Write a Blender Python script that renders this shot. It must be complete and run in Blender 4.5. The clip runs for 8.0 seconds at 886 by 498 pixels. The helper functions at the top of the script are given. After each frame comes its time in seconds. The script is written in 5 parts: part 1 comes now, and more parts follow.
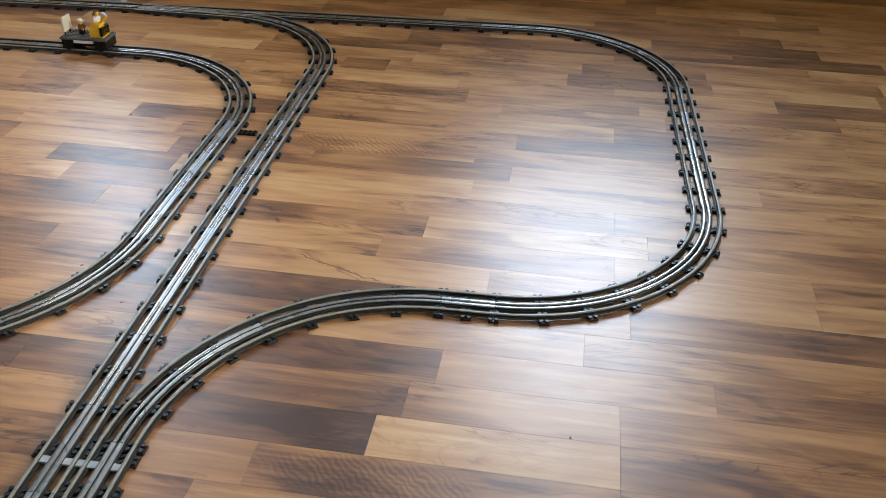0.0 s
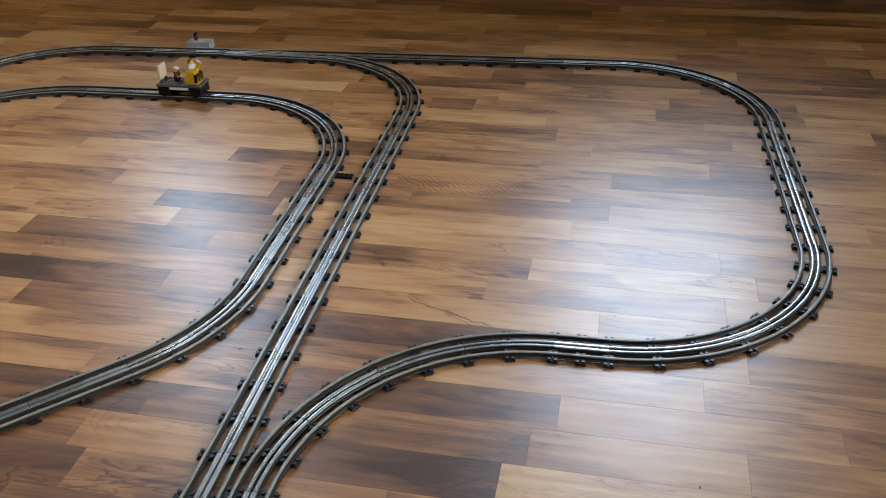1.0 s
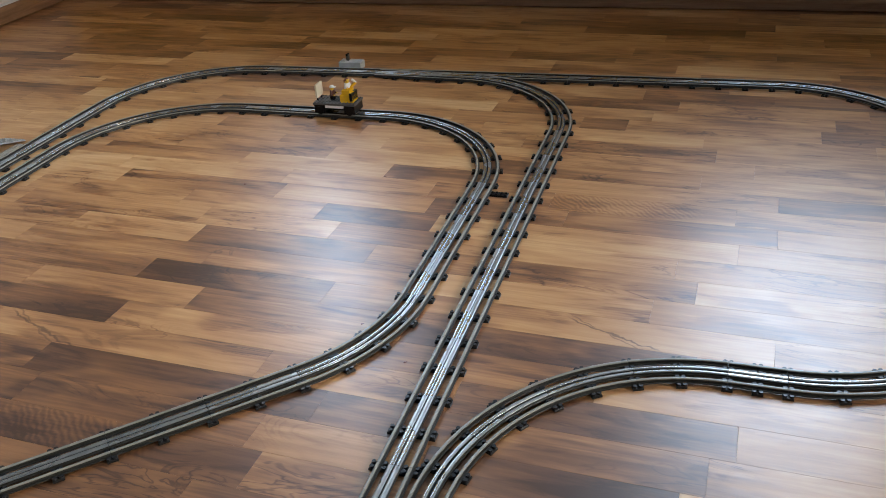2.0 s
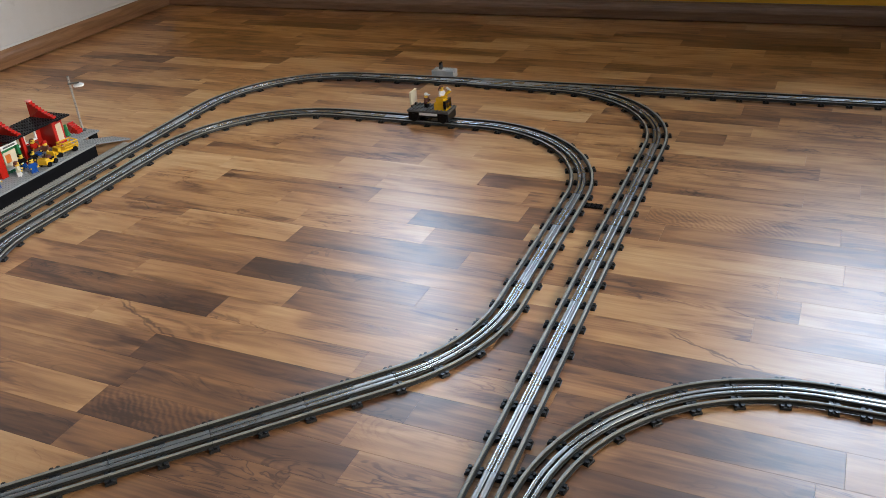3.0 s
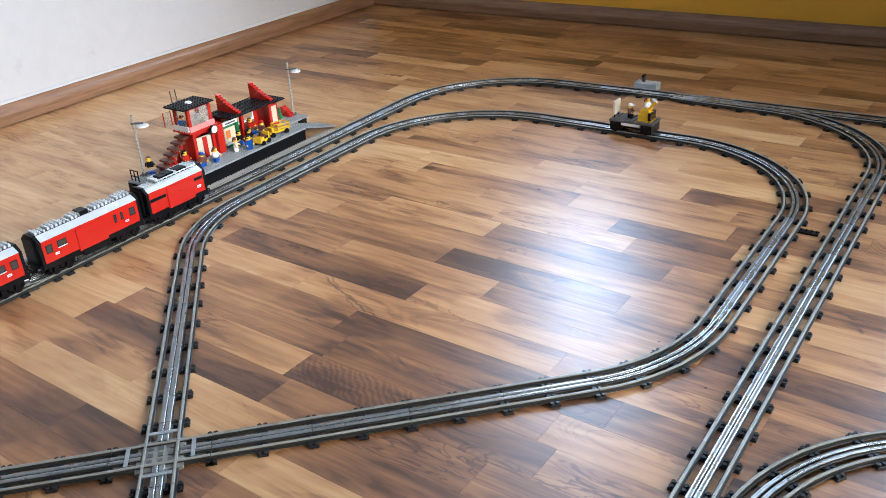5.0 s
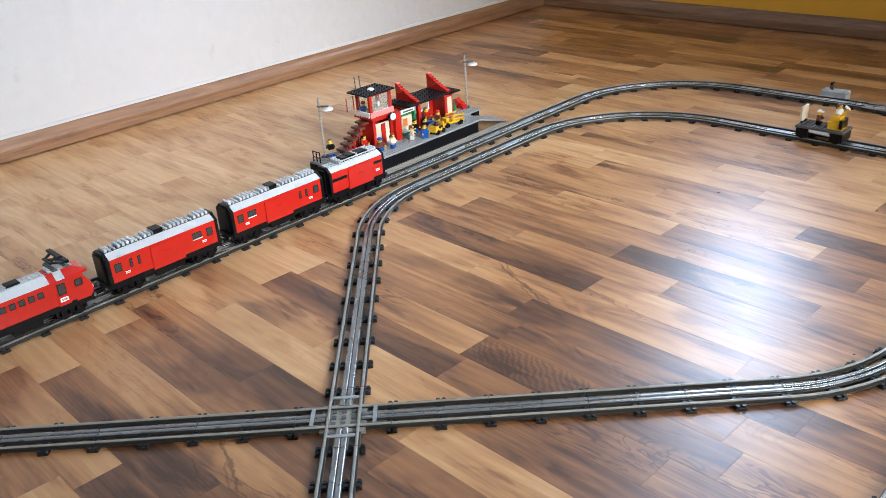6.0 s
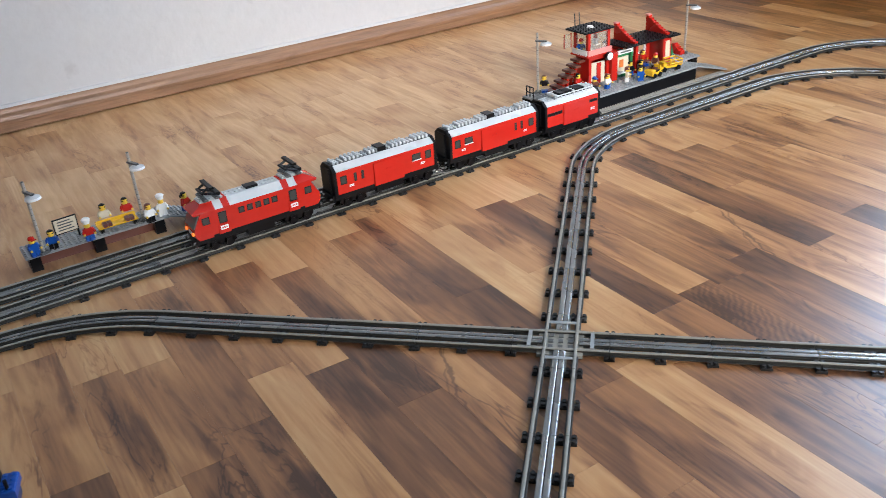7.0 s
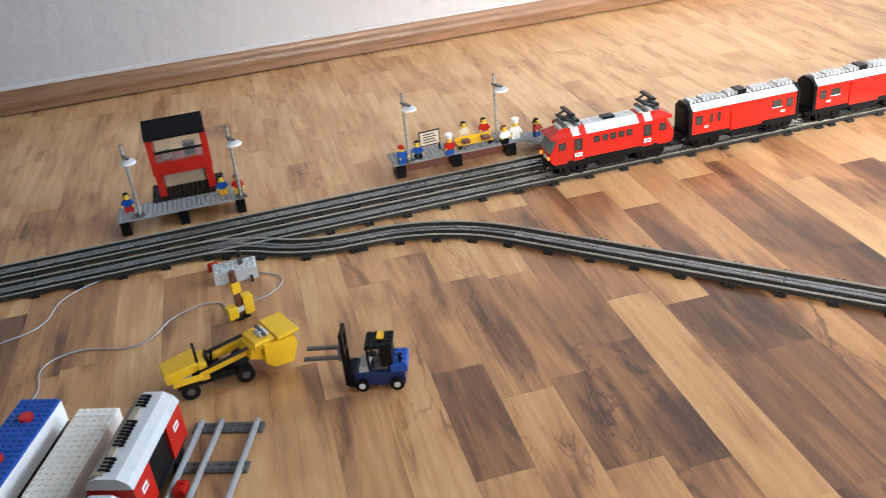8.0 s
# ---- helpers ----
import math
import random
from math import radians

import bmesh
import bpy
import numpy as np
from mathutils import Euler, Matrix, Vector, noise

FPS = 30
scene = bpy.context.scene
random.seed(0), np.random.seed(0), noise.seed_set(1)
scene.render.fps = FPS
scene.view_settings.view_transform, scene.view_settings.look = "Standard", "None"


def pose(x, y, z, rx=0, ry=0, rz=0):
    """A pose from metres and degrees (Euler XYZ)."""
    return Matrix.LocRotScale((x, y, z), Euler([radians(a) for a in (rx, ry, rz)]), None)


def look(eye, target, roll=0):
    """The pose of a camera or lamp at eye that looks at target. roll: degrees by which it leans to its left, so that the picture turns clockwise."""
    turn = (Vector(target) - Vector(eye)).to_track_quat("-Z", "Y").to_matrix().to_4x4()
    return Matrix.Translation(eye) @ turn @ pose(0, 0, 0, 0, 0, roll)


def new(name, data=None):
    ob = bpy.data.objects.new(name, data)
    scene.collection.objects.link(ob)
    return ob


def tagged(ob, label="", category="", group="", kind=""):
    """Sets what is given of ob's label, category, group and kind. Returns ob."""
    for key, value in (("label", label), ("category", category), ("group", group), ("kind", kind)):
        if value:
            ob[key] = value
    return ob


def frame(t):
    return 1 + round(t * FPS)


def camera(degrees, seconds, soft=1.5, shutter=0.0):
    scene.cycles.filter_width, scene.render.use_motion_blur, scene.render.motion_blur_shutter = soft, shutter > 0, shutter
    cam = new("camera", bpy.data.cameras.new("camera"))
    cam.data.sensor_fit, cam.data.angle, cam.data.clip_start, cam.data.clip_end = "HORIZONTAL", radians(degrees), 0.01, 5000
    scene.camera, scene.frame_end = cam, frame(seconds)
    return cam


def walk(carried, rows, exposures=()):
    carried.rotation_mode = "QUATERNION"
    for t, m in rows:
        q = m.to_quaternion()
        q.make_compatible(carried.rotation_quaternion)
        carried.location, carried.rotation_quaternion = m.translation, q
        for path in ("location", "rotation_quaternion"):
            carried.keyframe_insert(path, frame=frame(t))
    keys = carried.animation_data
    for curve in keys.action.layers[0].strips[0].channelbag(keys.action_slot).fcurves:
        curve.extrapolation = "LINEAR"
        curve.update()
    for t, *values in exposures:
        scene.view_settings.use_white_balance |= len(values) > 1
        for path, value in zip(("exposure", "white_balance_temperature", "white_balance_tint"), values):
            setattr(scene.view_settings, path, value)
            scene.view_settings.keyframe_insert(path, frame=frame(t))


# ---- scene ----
cam = camera(53.9, 8.0, soft=0.7, shutter=0.1)
PATH = [
    (0, (1.095, -0.415, 0.729), (0.893, 1.242, -0.372), 1.2),
    (0.5, (1.058, -0.422, 0.751), (0.833, 1.23, -0.352), 0.2),
    (1, (1.01, -0.42, 0.757), (0.689, 1.25, -0.295), -1.6),
    (1.5, (0.966, -0.424, 0.751), (0.503, 1.234, -0.267), -3.3),
    (3, (0.897, -0.453, 0.75), (0.167, 1.139, -0.214), -4.6),
    (3.5, (0.885, -0.457, 0.748), (0.079, 1.107, -0.203), -4.7),
    (4, (0.865, -0.469, 0.742), (-0.018, 1.062, -0.195), -4.5),
    (5.5, (0.8, -0.521, 0.716), (-0.354, 0.848, -0.174), -3.8),
    (6, (0.776, -0.555, 0.703), (-0.508, 0.703, -0.173), -4.1),
    (6.5, (0.758, -0.591, 0.69), (-0.612, 0.549, -0.217), -3.6),
    (7, (0.733, -0.64, 0.672), (-0.757, 0.305, -0.27), -4.1),
    (7.5, (0.706, -0.704, 0.666), (-0.89, 0.021, -0.297), -4.9),
    (8, (0.695, -0.796, 0.653), (-0.999, -0.391, -0.33), -6.0),
]
walk(cam, [(t, look(eye, target, roll)) for t, eye, target, roll in PATH],
     exposures=((0.0, -0.1, 6250, 11), (0.5, -0.26, 6150, 11), (1.0, -0.36, 6050, 11), (1.5, -0.32, 6050, 11), (3.0, -0.31, 6050, 12), (3.5, -0.28, 6050, 12), (4.0, -0.06, 5850, 12), (5.5, 0.33, 5480, 11), (6.0, 0.30, 5700, 12), (6.5, 0.24, 5700, 12), (7.0, 0.28, 5750, 13), (7.5, 0.79, 5980, 14), (8.0, 1.02, 6250, 15)))

# ---- world and light ----
world = bpy.data.worlds.new("sky")
scene.world = world
world.use_nodes = True
wn = world.node_tree.nodes
sky = wn.new("ShaderNodeTexSky")
sky.sky_type = "NISHITA"
sky.sun_disc = False
sky.sun_elevation, sky.sun_rotation = radians(51), radians(263)
world.node_tree.links.new(sky.outputs["Color"], wn["Background"].inputs["Color"])
wn["Background"].inputs["Strength"].default_value = 0.12
sun = new("sun", bpy.data.lights.new("sun", "SUN"))
sun.data.energy, sun.data.angle, sun.data.color = 1.0, radians(12), (1.0, 0.95, 0.88)
sun.matrix_world = look((-4, 0, 5), (0, 0.5, 0.0))

# the room: long wall at X0, window wall at Y1
X0, X1, Y0, Y1, TOP = -1.513, 3.0, -2.6, 2.371, 2.55
WINDOWS = ((-0.87, -0.36, 0.78, 2.40), (0.86, 1.72, 0.78, 2.40))


def window_light(name, x, y, z, w, h, toward, power, color, spread=135):
    lamp = new(name, bpy.data.lights.new(name, "AREA"))
    lamp.data.shape, lamp.data.size, lamp.data.size_y = "RECTANGLE", w, h
    lamp.data.energy, lamp.data.color, lamp.data.spread = power, color, radians(spread)
    lamp.matrix_world = look((x, y, z), toward)
    return lamp


for (xa, xb, za, zb), (power, spread) in zip(WINDOWS, ((44.0, 144), (71.0, 148))):
    cx, cz = (xa + xb) / 2, (za + zb) / 2
    window_light("window_daylight", cx, Y1 + 0.29, cz, xb - xa, zb - za, (cx, Y1 - 2.0, cz), power, (0.66, 0.83, 1.0), spread)
# added east window, out of view: narrow lamp aimed to brighten the west side
EAST = (-0.5, 0.9, 0.85, 2.2)
ya, yb, za, zb = EAST
window_light("window_daylight", X1 + 0.11, (ya + yb) / 2, (za + zb) / 2, yb - ya, zb - za, (-1.0, 0.75, 0.0), 15.0, (1.0, 0.93, 0.82), 42)
# added south window, out of view: a faint fill
SOUTH = ((-1.1, 0.7, 0.80, 2.25),)
for xa, xb, za, zb in SOUTH:
    cx, cz = (xa + xb) / 2, (za + zb) / 2
    window_light("window_daylight", cx, Y0 - 0.11, cz, xb - xa, zb - za, (cx, Y0 + 2.0, cz - 0.6), 0.3, (1.0, 0.97, 0.94))

# ---- materials ----
def material(name, color, rough=0.5, metal=0.0, coat=0.0):
    m = bpy.data.materials.new(name)
    m.use_nodes = True
    b = m.node_tree.nodes["Principled BSDF"]
    b.inputs["Base Color"].default_value = (*color, 1)
    b.inputs["Roughness"].default_value = rough
    b.inputs["Metallic"].default_value = metal
    b.inputs["Coat Weight"].default_value = coat
    b.inputs["Coat Roughness"].default_value = 0.08
    return m


def node(m, kind, **inputs):
    n = m.node_tree.nodes.new(kind)
    for key, value in inputs.items():
        n.inputs[key.replace("_", " ")].default_value = value
    return n


def link(m, a, b):
    m.node_tree.links.new(a, b)


def worn(m, amount=0.12, scale=60.0, bump=0.0, rough=0.0):
    """Two scales of uneven colour, gloss and relief on a plain material."""
    nt = m.node_tree
    b = nt.nodes["Principled BSDF"]
    base = tuple(b.inputs["Base Color"].default_value)
    coord = node(m, "ShaderNodeTexCoord")
    big = node(m, "ShaderNodeTexNoise", Scale=scale * 0.2, Detail=3.0)
    fine = node(m, "ShaderNodeTexNoise", Scale=scale * 3, Detail=4.0)
    for n in (big, fine):
        link(m, coord.outputs["Object"], n.inputs["Vector"])
    both = node(m, "ShaderNodeMath")
    both.operation = "ADD"
    link(m, big.outputs["Fac"], both.inputs[0])
    link(m, fine.outputs["Fac"], both.inputs[1])
    span = node(m, "ShaderNodeMapRange", From_Min=0.6, From_Max=1.4, To_Min=1 - amount, To_Max=1 + amount)
    link(m, both.outputs[0], span.inputs["Value"])
    mix = node(m, "ShaderNodeVectorMath")
    mix.operation = "SCALE"
    mix.inputs[0].default_value = base[:3]
    link(m, span.outputs["Result"], mix.inputs["Scale"])
    link(m, mix.outputs["Vector"], b.inputs["Base Color"])
    if rough:
        r0 = b.inputs["Roughness"].default_value
        rr = node(m, "ShaderNodeMapRange", From_Min=0.3, From_Max=0.7, To_Min=r0 - rough, To_Max=r0 + rough)
        link(m, big.outputs["Fac"], rr.inputs["Value"])
        link(m, rr.outputs["Result"], b.inputs["Roughness"])
    if bump:
        bp = node(m, "ShaderNodeBump", Strength=0.6, Distance=bump)
        link(m, both.outputs[0], bp.inputs["Height"])
        link(m, bp.outputs["Normal"], b.inputs["Normal"])
    return m


def wood(name, light, dark, along, rough=0.4):
    """Plain lengthwise grain: broad streaks and fine fibres between two browns."""
    m = material(name, light, rough)
    b = m.node_tree.nodes["Principled BSDF"]
    geo = node(m, "ShaderNodeNewGeometry")

    def noise(stretch, **inputs):
        q = node(m, "ShaderNodeMapping")
        q.inputs["Scale"].default_value = tuple(1.0 if n == along else stretch for n in range(3))
        link(m, geo.outputs["Position"], q.inputs["Vector"])
        n = node(m, "ShaderNodeTexNoise", **inputs)
        link(m, q.outputs[0], n.inputs["Vector"])
        return n.outputs["Fac"]

    streak = noise(9.0, Scale=4.5, Detail=4.0, Roughness=0.55, Distortion=1.2)
    fibre = noise(28.0, Scale=12.0, Detail=4.0, Roughness=0.7)
    both = node(m, "ShaderNodeMath")
    both.operation = "MULTIPLY_ADD"
    both.inputs[1].default_value = 0.5
    link(m, fibre, both.inputs[0])
    link(m, streak, both.inputs[2])
    ramp = node(m, "ShaderNodeValToRGB")
    ramp.color_ramp.elements[0].position, ramp.color_ramp.elements[0].color = 0.52, (*light, 1)
    ramp.color_ramp.elements[1].position, ramp.color_ramp.elements[1].color = 1.0, (*dark, 1)
    link(m, both.outputs[0], ramp.inputs["Fac"])
    link(m, ramp.outputs["Color"], b.inputs["Base Color"])
    bp = node(m, "ShaderNodeBump", Strength=0.25, Distance=0.0006)
    link(m, both.outputs[0], bp.inputs["Height"])
    link(m, bp.outputs["Normal"], b.inputs["Normal"])
    return m


def laminate(name):
    """Printed wood decor. The maps of a strip carry: grain, metres along and across; tone, light 0 to dark 1; mark, where its crack, ripple or knot lies."""
    m = material(name, (0.4, 0.2, 0.08), 0.33)
    b = m.node_tree.nodes["Principled BSDF"]
    b.inputs["Specular IOR Level"].default_value = 0.66

    def chart(layer):
        n = node(m, "ShaderNodeUVMap")
        n.uv_map = layer
        return n.outputs["UV"]

    grain, mark = chart("grain"), chart("mark")
    parts = node(m, "ShaderNodeSeparateXYZ")
    link(m, chart("tone"), parts.inputs[0])
    tone = parts.outputs["X"]

    def mapped(source, sx, sy, dx=0.0, turn=0.0):
        q = node(m, "ShaderNodeMapping")
        q.inputs["Location"].default_value = (dx, 0, 0)
        q.inputs["Rotation"].default_value = (0, 0, radians(turn))
        q.inputs["Scale"].default_value = (sx, sy, 1)
        link(m, source, q.inputs["Vector"])
        return q.outputs[0]

    def noise(sx, sy, detail=3.0, rough=0.5, bend=0.0):
        n = node(m, "ShaderNodeTexNoise", Scale=1.0, Detail=detail, Roughness=rough, Distortion=bend)
        link(m, mapped(grain, sx, sy), n.inputs["Vector"])
        return n.outputs["Fac"]

    def ranged(value, lo, hi, a=0.0, z=1.0, smooth=True):
        r = node(m, "ShaderNodeMapRange", From_Min=lo, From_Max=hi, To_Min=a, To_Max=z)
        r.interpolation_type = "SMOOTHSTEP" if smooth else "LINEAR"
        link(m, value, r.inputs["Value"])
        return r.outputs["Result"]

    def math_(kind, p, q=0.0, r=None):
        n = node(m, "ShaderNodeMath")
        n.operation = kind
        for value, socket in zip((p, q) if r is None else (p, q, r), n.inputs):
            if isinstance(value, (int, float)):
                socket.default_value = value
            else:
                link(m, value, socket)
        return n.outputs[0]

    def plus(total, value, weight, middle=0.0):
        return math_("ADD", total, math_("MULTIPLY", math_("SUBTRACT", value, middle), weight))

    # figure: broad heartwood, sharp dark streaks, flowing growth lines, short fibres
    core = ranged(noise(3.2, 12.0, 2.0, 0.5, 1.1), 0.36, 0.66)
    streak = ranged(noise(4.2, 21.0, 4.0, 0.55, 1.9), 0.50, 0.64)
    pale = ranged(noise(3.0, 24.0, 3.0, 0.5, 1.6), 0.53, 0.68)
    growth = node(m, "ShaderNodeTexWave", Scale=1.0, Distortion=9.0, Detail=3.0, Detail_Scale=0.8, Detail_Roughness=0.55)
    growth.bands_direction = "Y"
    link(m, mapped(grain, 3.2, 17.0), growth.inputs["Vector"])
    rings = node(m, "ShaderNodeTexWave", Scale=1.0, Distortion=16.0, Detail=3.0, Detail_Scale=0.5, Detail_Roughness=0.6)
    rings.bands_direction = "Y"
    link(m, mapped(grain, 5.0, 44.0), rings.inputs["Vector"])
    fibre = noise(38.0, 420.0, 3.0, 0.7)
    pore = noise(13.0, 110.0, 3.0, 0.65, 0.5)
    curl = math_("ABSOLUTE", math_("SUBTRACT", noise(5.0, 19.0, 3.0, 0.5, 2.4), 0.5))
    wisp = math_("MULTIPLY", ranged(curl, 0.0, 0.035, 1.0, 0.0), ranged(noise(3.0, 8.0, 1.0), 0.50, 0.66))
    total = plus(tone, core, 0.28, 0.42)
    total = plus(total, math_("MULTIPLY", streak, ranged(core, 0.1, 0.8, 0.25, 1.0)), 0.20, 0.2)
    total = plus(total, pale, -0.13, 0.2)
    total = plus(total, growth.outputs["Fac"], 0.08, 0.5)
    total = plus(total, math_("MULTIPLY", ranged(rings.outputs["Fac"], 0.15, 0.9), ranged(noise(4.0, 14.0, 2.0), 0.35, 0.65)), 0.08, 0.25)
    total = plus(total, fibre, 0.16, 0.5)
    total = plus(total, pore, 0.14, 0.5)
    total = plus(total, math_("MULTIPLY", wisp, ranged(core, 0.0, 0.6, 0.3, 1.0)), 0.30)
    # marks: a branching crack at 0, a rippled patch at 1, a dark knot at 2 along the mark's first axis
    spot = node(m, "ShaderNodeSeparateXYZ")
    wob = node(m, "ShaderNodeTexNoise", Scale=26.0, Detail=3.0)
    link(m, mark, wob.inputs["Vector"])
    link(m, mark, spot.inputs[0])
    mu, mv = spot.outputs["X"], spot.outputs["Y"]
    wave = math_("MULTIPLY", math_("SUBTRACT", wob.outputs["Fac"], 0.5), 0.030)
    run = math_("MULTIPLY_ADD", mu, 0.36, math_("ADD", mv, wave))
    span = ranged(math_("ABSOLUTE", mu), 0.070, 0.096, 1.0, 0.0)
    crack = math_("MULTIPLY", ranged(math_("ABSOLUTE", run), 0.0006, 0.0030, 1.0, 0.0), span)
    twig = math_("MULTIPLY", ranged(math_("ABSOLUTE", math_("MULTIPLY_ADD", mu, 0.20, math_("ADD", run, 0.004))), 0.0005, 0.0028, 1.0, 0.0), span)
    crack = math_("MAXIMUM", crack, math_("MULTIPLY", twig, 0.7))

    def patch(centre, rx, ry):
        du = math_("DIVIDE", math_("SUBTRACT", mu, centre), rx)
        dv = math_("DIVIDE", mv, ry)
        r2 = math_("ADD", math_("MULTIPLY", du, du), math_("MULTIPLY", dv, dv))
        return ranged(math_("ADD", r2, math_("MULTIPLY", wave, 20.0)), 0.25, 1.1, 1.0, 0.0)

    rip = node(m, "ShaderNodeTexWave", Scale=26.0, Distortion=7.0, Detail=3.0, Detail_Scale=1.0)
    link(m, mapped(mark, 1.5, 1.2, turn=-52.0), rip.inputs["Vector"])
    ripple = math_("MULTIPLY", math_("SUBTRACT", rip.outputs["Fac"], 0.45), patch(1.0, 0.17, 0.042))
    ring = node(m, "ShaderNodeTexWave", Scale=13.0, Distortion=6.0, Detail=2.0)
    ring.wave_type = "RINGS"
    link(m, mapped(mark, 0.45, 1.1, dx=-0.9), ring.inputs["Vector"])
    knot = math_("MULTIPLY", ranged(ring.outputs["Fac"], 0.0, 1.0, 0.55, 1.0), patch(2.0, 0.075, 0.034))
    total = plus(plus(total, ripple, 0.20), knot, 0.24)
    total = math_("MULTIPLY_ADD", total, 0.8, 0.2)
    ramp = node(m, "ShaderNodeValToRGB")
    # the palest stops are greyed to hold the sheen beside the white wall
    stops = ((0.0, (0.640, 0.412, 0.205)), (0.20, (0.515, 0.294, 0.126)), (0.36, (0.430, 0.220, 0.086)), (0.54, (0.290, 0.132, 0.051)), (0.70, (0.172, 0.076, 0.032)), (0.84, (0.108, 0.047, 0.022)), (1.0, (0.058, 0.026, 0.013)))
    elements = ramp.color_ramp.elements
    elements[0].position, elements[0].color = stops[0][0], (*stops[0][1], 1)
    elements[1].position, elements[1].color = stops[-1][0], (*stops[-1][1], 1)
    for at, colour in stops[1:-1]:
        elements.new(at).color = (*colour, 1)
    link(m, total, ramp.inputs["Fac"])
    veined = node(m, "ShaderNodeMix")
    veined.data_type = "RGBA"
    link(m, math_("MULTIPLY", crack, 0.72), veined.inputs["Factor"])
    link(m, ramp.outputs["Color"], veined.inputs["A"])
    veined.inputs["B"].default_value = (0.085, 0.036, 0.018, 1)
    link(m, veined.outputs["Result"], b.inputs["Base Color"])
    link(m, ranged(pore, 0.3, 0.7, FLOOR_GLOSS - 0.04, FLOOR_GLOSS + 0.05, smooth=False), b.inputs["Roughness"])
    bp = node(m, "ShaderNodeBump", Strength=0.22, Distance=0.0006)
    link(m, total, bp.inputs["Height"])
    link(m, bp.outputs["Normal"], b.inputs["Normal"])
    return m


FLOOR_GLOSS = 0.34
LAMINATE = laminate("laminate")
JOINT = material("joint_dark", (0.09, 0.045, 0.024), 0.7)
SKIRT = wood("skirting_wood", (0.31, 0.170, 0.088), (0.17, 0.088, 0.043), 1)
SKIRT_X = wood("skirting_wood_x", (0.31, 0.170, 0.088), (0.17, 0.088, 0.043), 0)
PLASTER = worn(material("white_plaster", (0.53, 0.52, 0.507), 0.9), 0.035, 10.0, bump=0.004)


def smudged(m, amount=0.22, scale=9.0):
    """Sparse grey marks where hands and furniture have touched the paint."""
    b = m.node_tree.nodes["Principled BSDF"]
    clean = b.inputs["Base Color"].links[0].from_socket
    coord = node(m, "ShaderNodeTexCoord")
    spot = node(m, "ShaderNodeTexNoise", Scale=scale, Detail=5.0, Roughness=0.6)
    link(m, coord.outputs["Object"], spot.inputs["Vector"])
    mask = node(m, "ShaderNodeMapRange", From_Min=0.645, From_Max=0.72, To_Max=amount)
    link(m, spot.outputs["Fac"], mask.inputs["Value"])
    mix = node(m, "ShaderNodeMix")
    mix.data_type = "RGBA"
    link(m, mask.outputs["Result"], mix.inputs["Factor"])
    link(m, clean, mix.inputs["A"])
    mix.inputs["B"].default_value = (0.26, 0.24, 0.23, 1)
    link(m, mix.outputs["Result"], b.inputs["Base Color"])


smudged(PLASTER)
OCHRE = worn(material("ochre_plaster", (0.82, 0.43, 0.035), 0.9), 0.05, 8.0, bump=0.004)
CEIL = worn(material("ceiling_paint", (0.58, 0.58, 0.56), 0.9), 0.03, 6.0)
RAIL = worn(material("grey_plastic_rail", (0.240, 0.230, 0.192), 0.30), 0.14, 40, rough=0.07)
# bed, web and feet coloured dark for the shade below the rail tops
RAIL_SHADED = worn(material("shaded_rail_grey", (0.028, 0.0265, 0.0225), 0.38), 0.18, 40, rough=0.07)
STRIP = worn(material("nickel_strip", (0.29, 0.295, 0.285), 0.28, 0.82), 0.15, 50, rough=0.08)
TIE = worn(material("black_sleeper", (0.016, 0.016, 0.016), 0.34), 0.2, 60)
RED = worn(material("red_plastic", (0.47, 0.016, 0.008), 0.26), 0.07, 30, rough=0.05)
# red plastic paled to paint in the gloss on its faces
RED_SHEEN = material("red_plastic_sheen", (0.75, 0.25, 0.22), 0.3)
BLACK = worn(material("black_plastic", (0.006, 0.006, 0.007), 0.3), 0.2, 40)
GREY = worn(material("light_grey_plastic", (0.50, 0.52, 0.515), 0.3), 0.07, 40, rough=0.06)
DGREY = worn(material("dark_grey_plastic", (0.085, 0.085, 0.082), 0.35), 0.1, 40)
WHITE = worn(material("white_plastic", (0.80, 0.80, 0.77), 0.3), 0.04, 40)
YELLOW = worn(material("yellow_plastic", (0.76, 0.45, 0.016), 0.25), 0.06, 40)
BLUE = worn(material("blue_plastic", (0.007, 0.068, 0.32), 0.28), 0.08, 40)
NAVY = worn(material("dark_blue_plastic", (0.006, 0.022, 0.085), 0.28), 0.08, 40)
GREEN = worn(material("green_plastic", (0.015, 0.16, 0.05), 0.3), 0.08, 40)
CREAM = worn(material("off_white_plastic", (0.80, 0.765, 0.68), 0.35), 0.05, 40)
BROWN = worn(material("brown_plastic", (0.13, 0.042, 0.026), 0.35), 0.08, 40)
TAN = worn(material("cream_plastic", (0.66, 0.58, 0.42), 0.35), 0.06, 40)
BLACK.node_tree.nodes["Principled BSDF"].inputs["Specular IOR Level"].default_value = 0.18
TIE.node_tree.nodes["Principled BSDF"].inputs["Specular IOR Level"].default_value = 0.3
# grey-brown for the reflection on the roof half turned from the windows
ROOF_SHADE = worn(material("grey_plastic_reflection", (0.30, 0.25, 0.175), 0.35), 0.14, 40, rough=0.06)
POLE = worn(material("weathered_grey_plastic", (0.36, 0.33, 0.28), 0.35), 0.15, 60)
SMOKE = material("smoked_pane", (0.05, 0.05, 0.045), 0.08)
# smoked windscreen, its colour lightened to hold the reflection on the glass
SCREEN_GLARE = material("smoked_screen_glare", (0.15, 0.155, 0.145), 0.07)
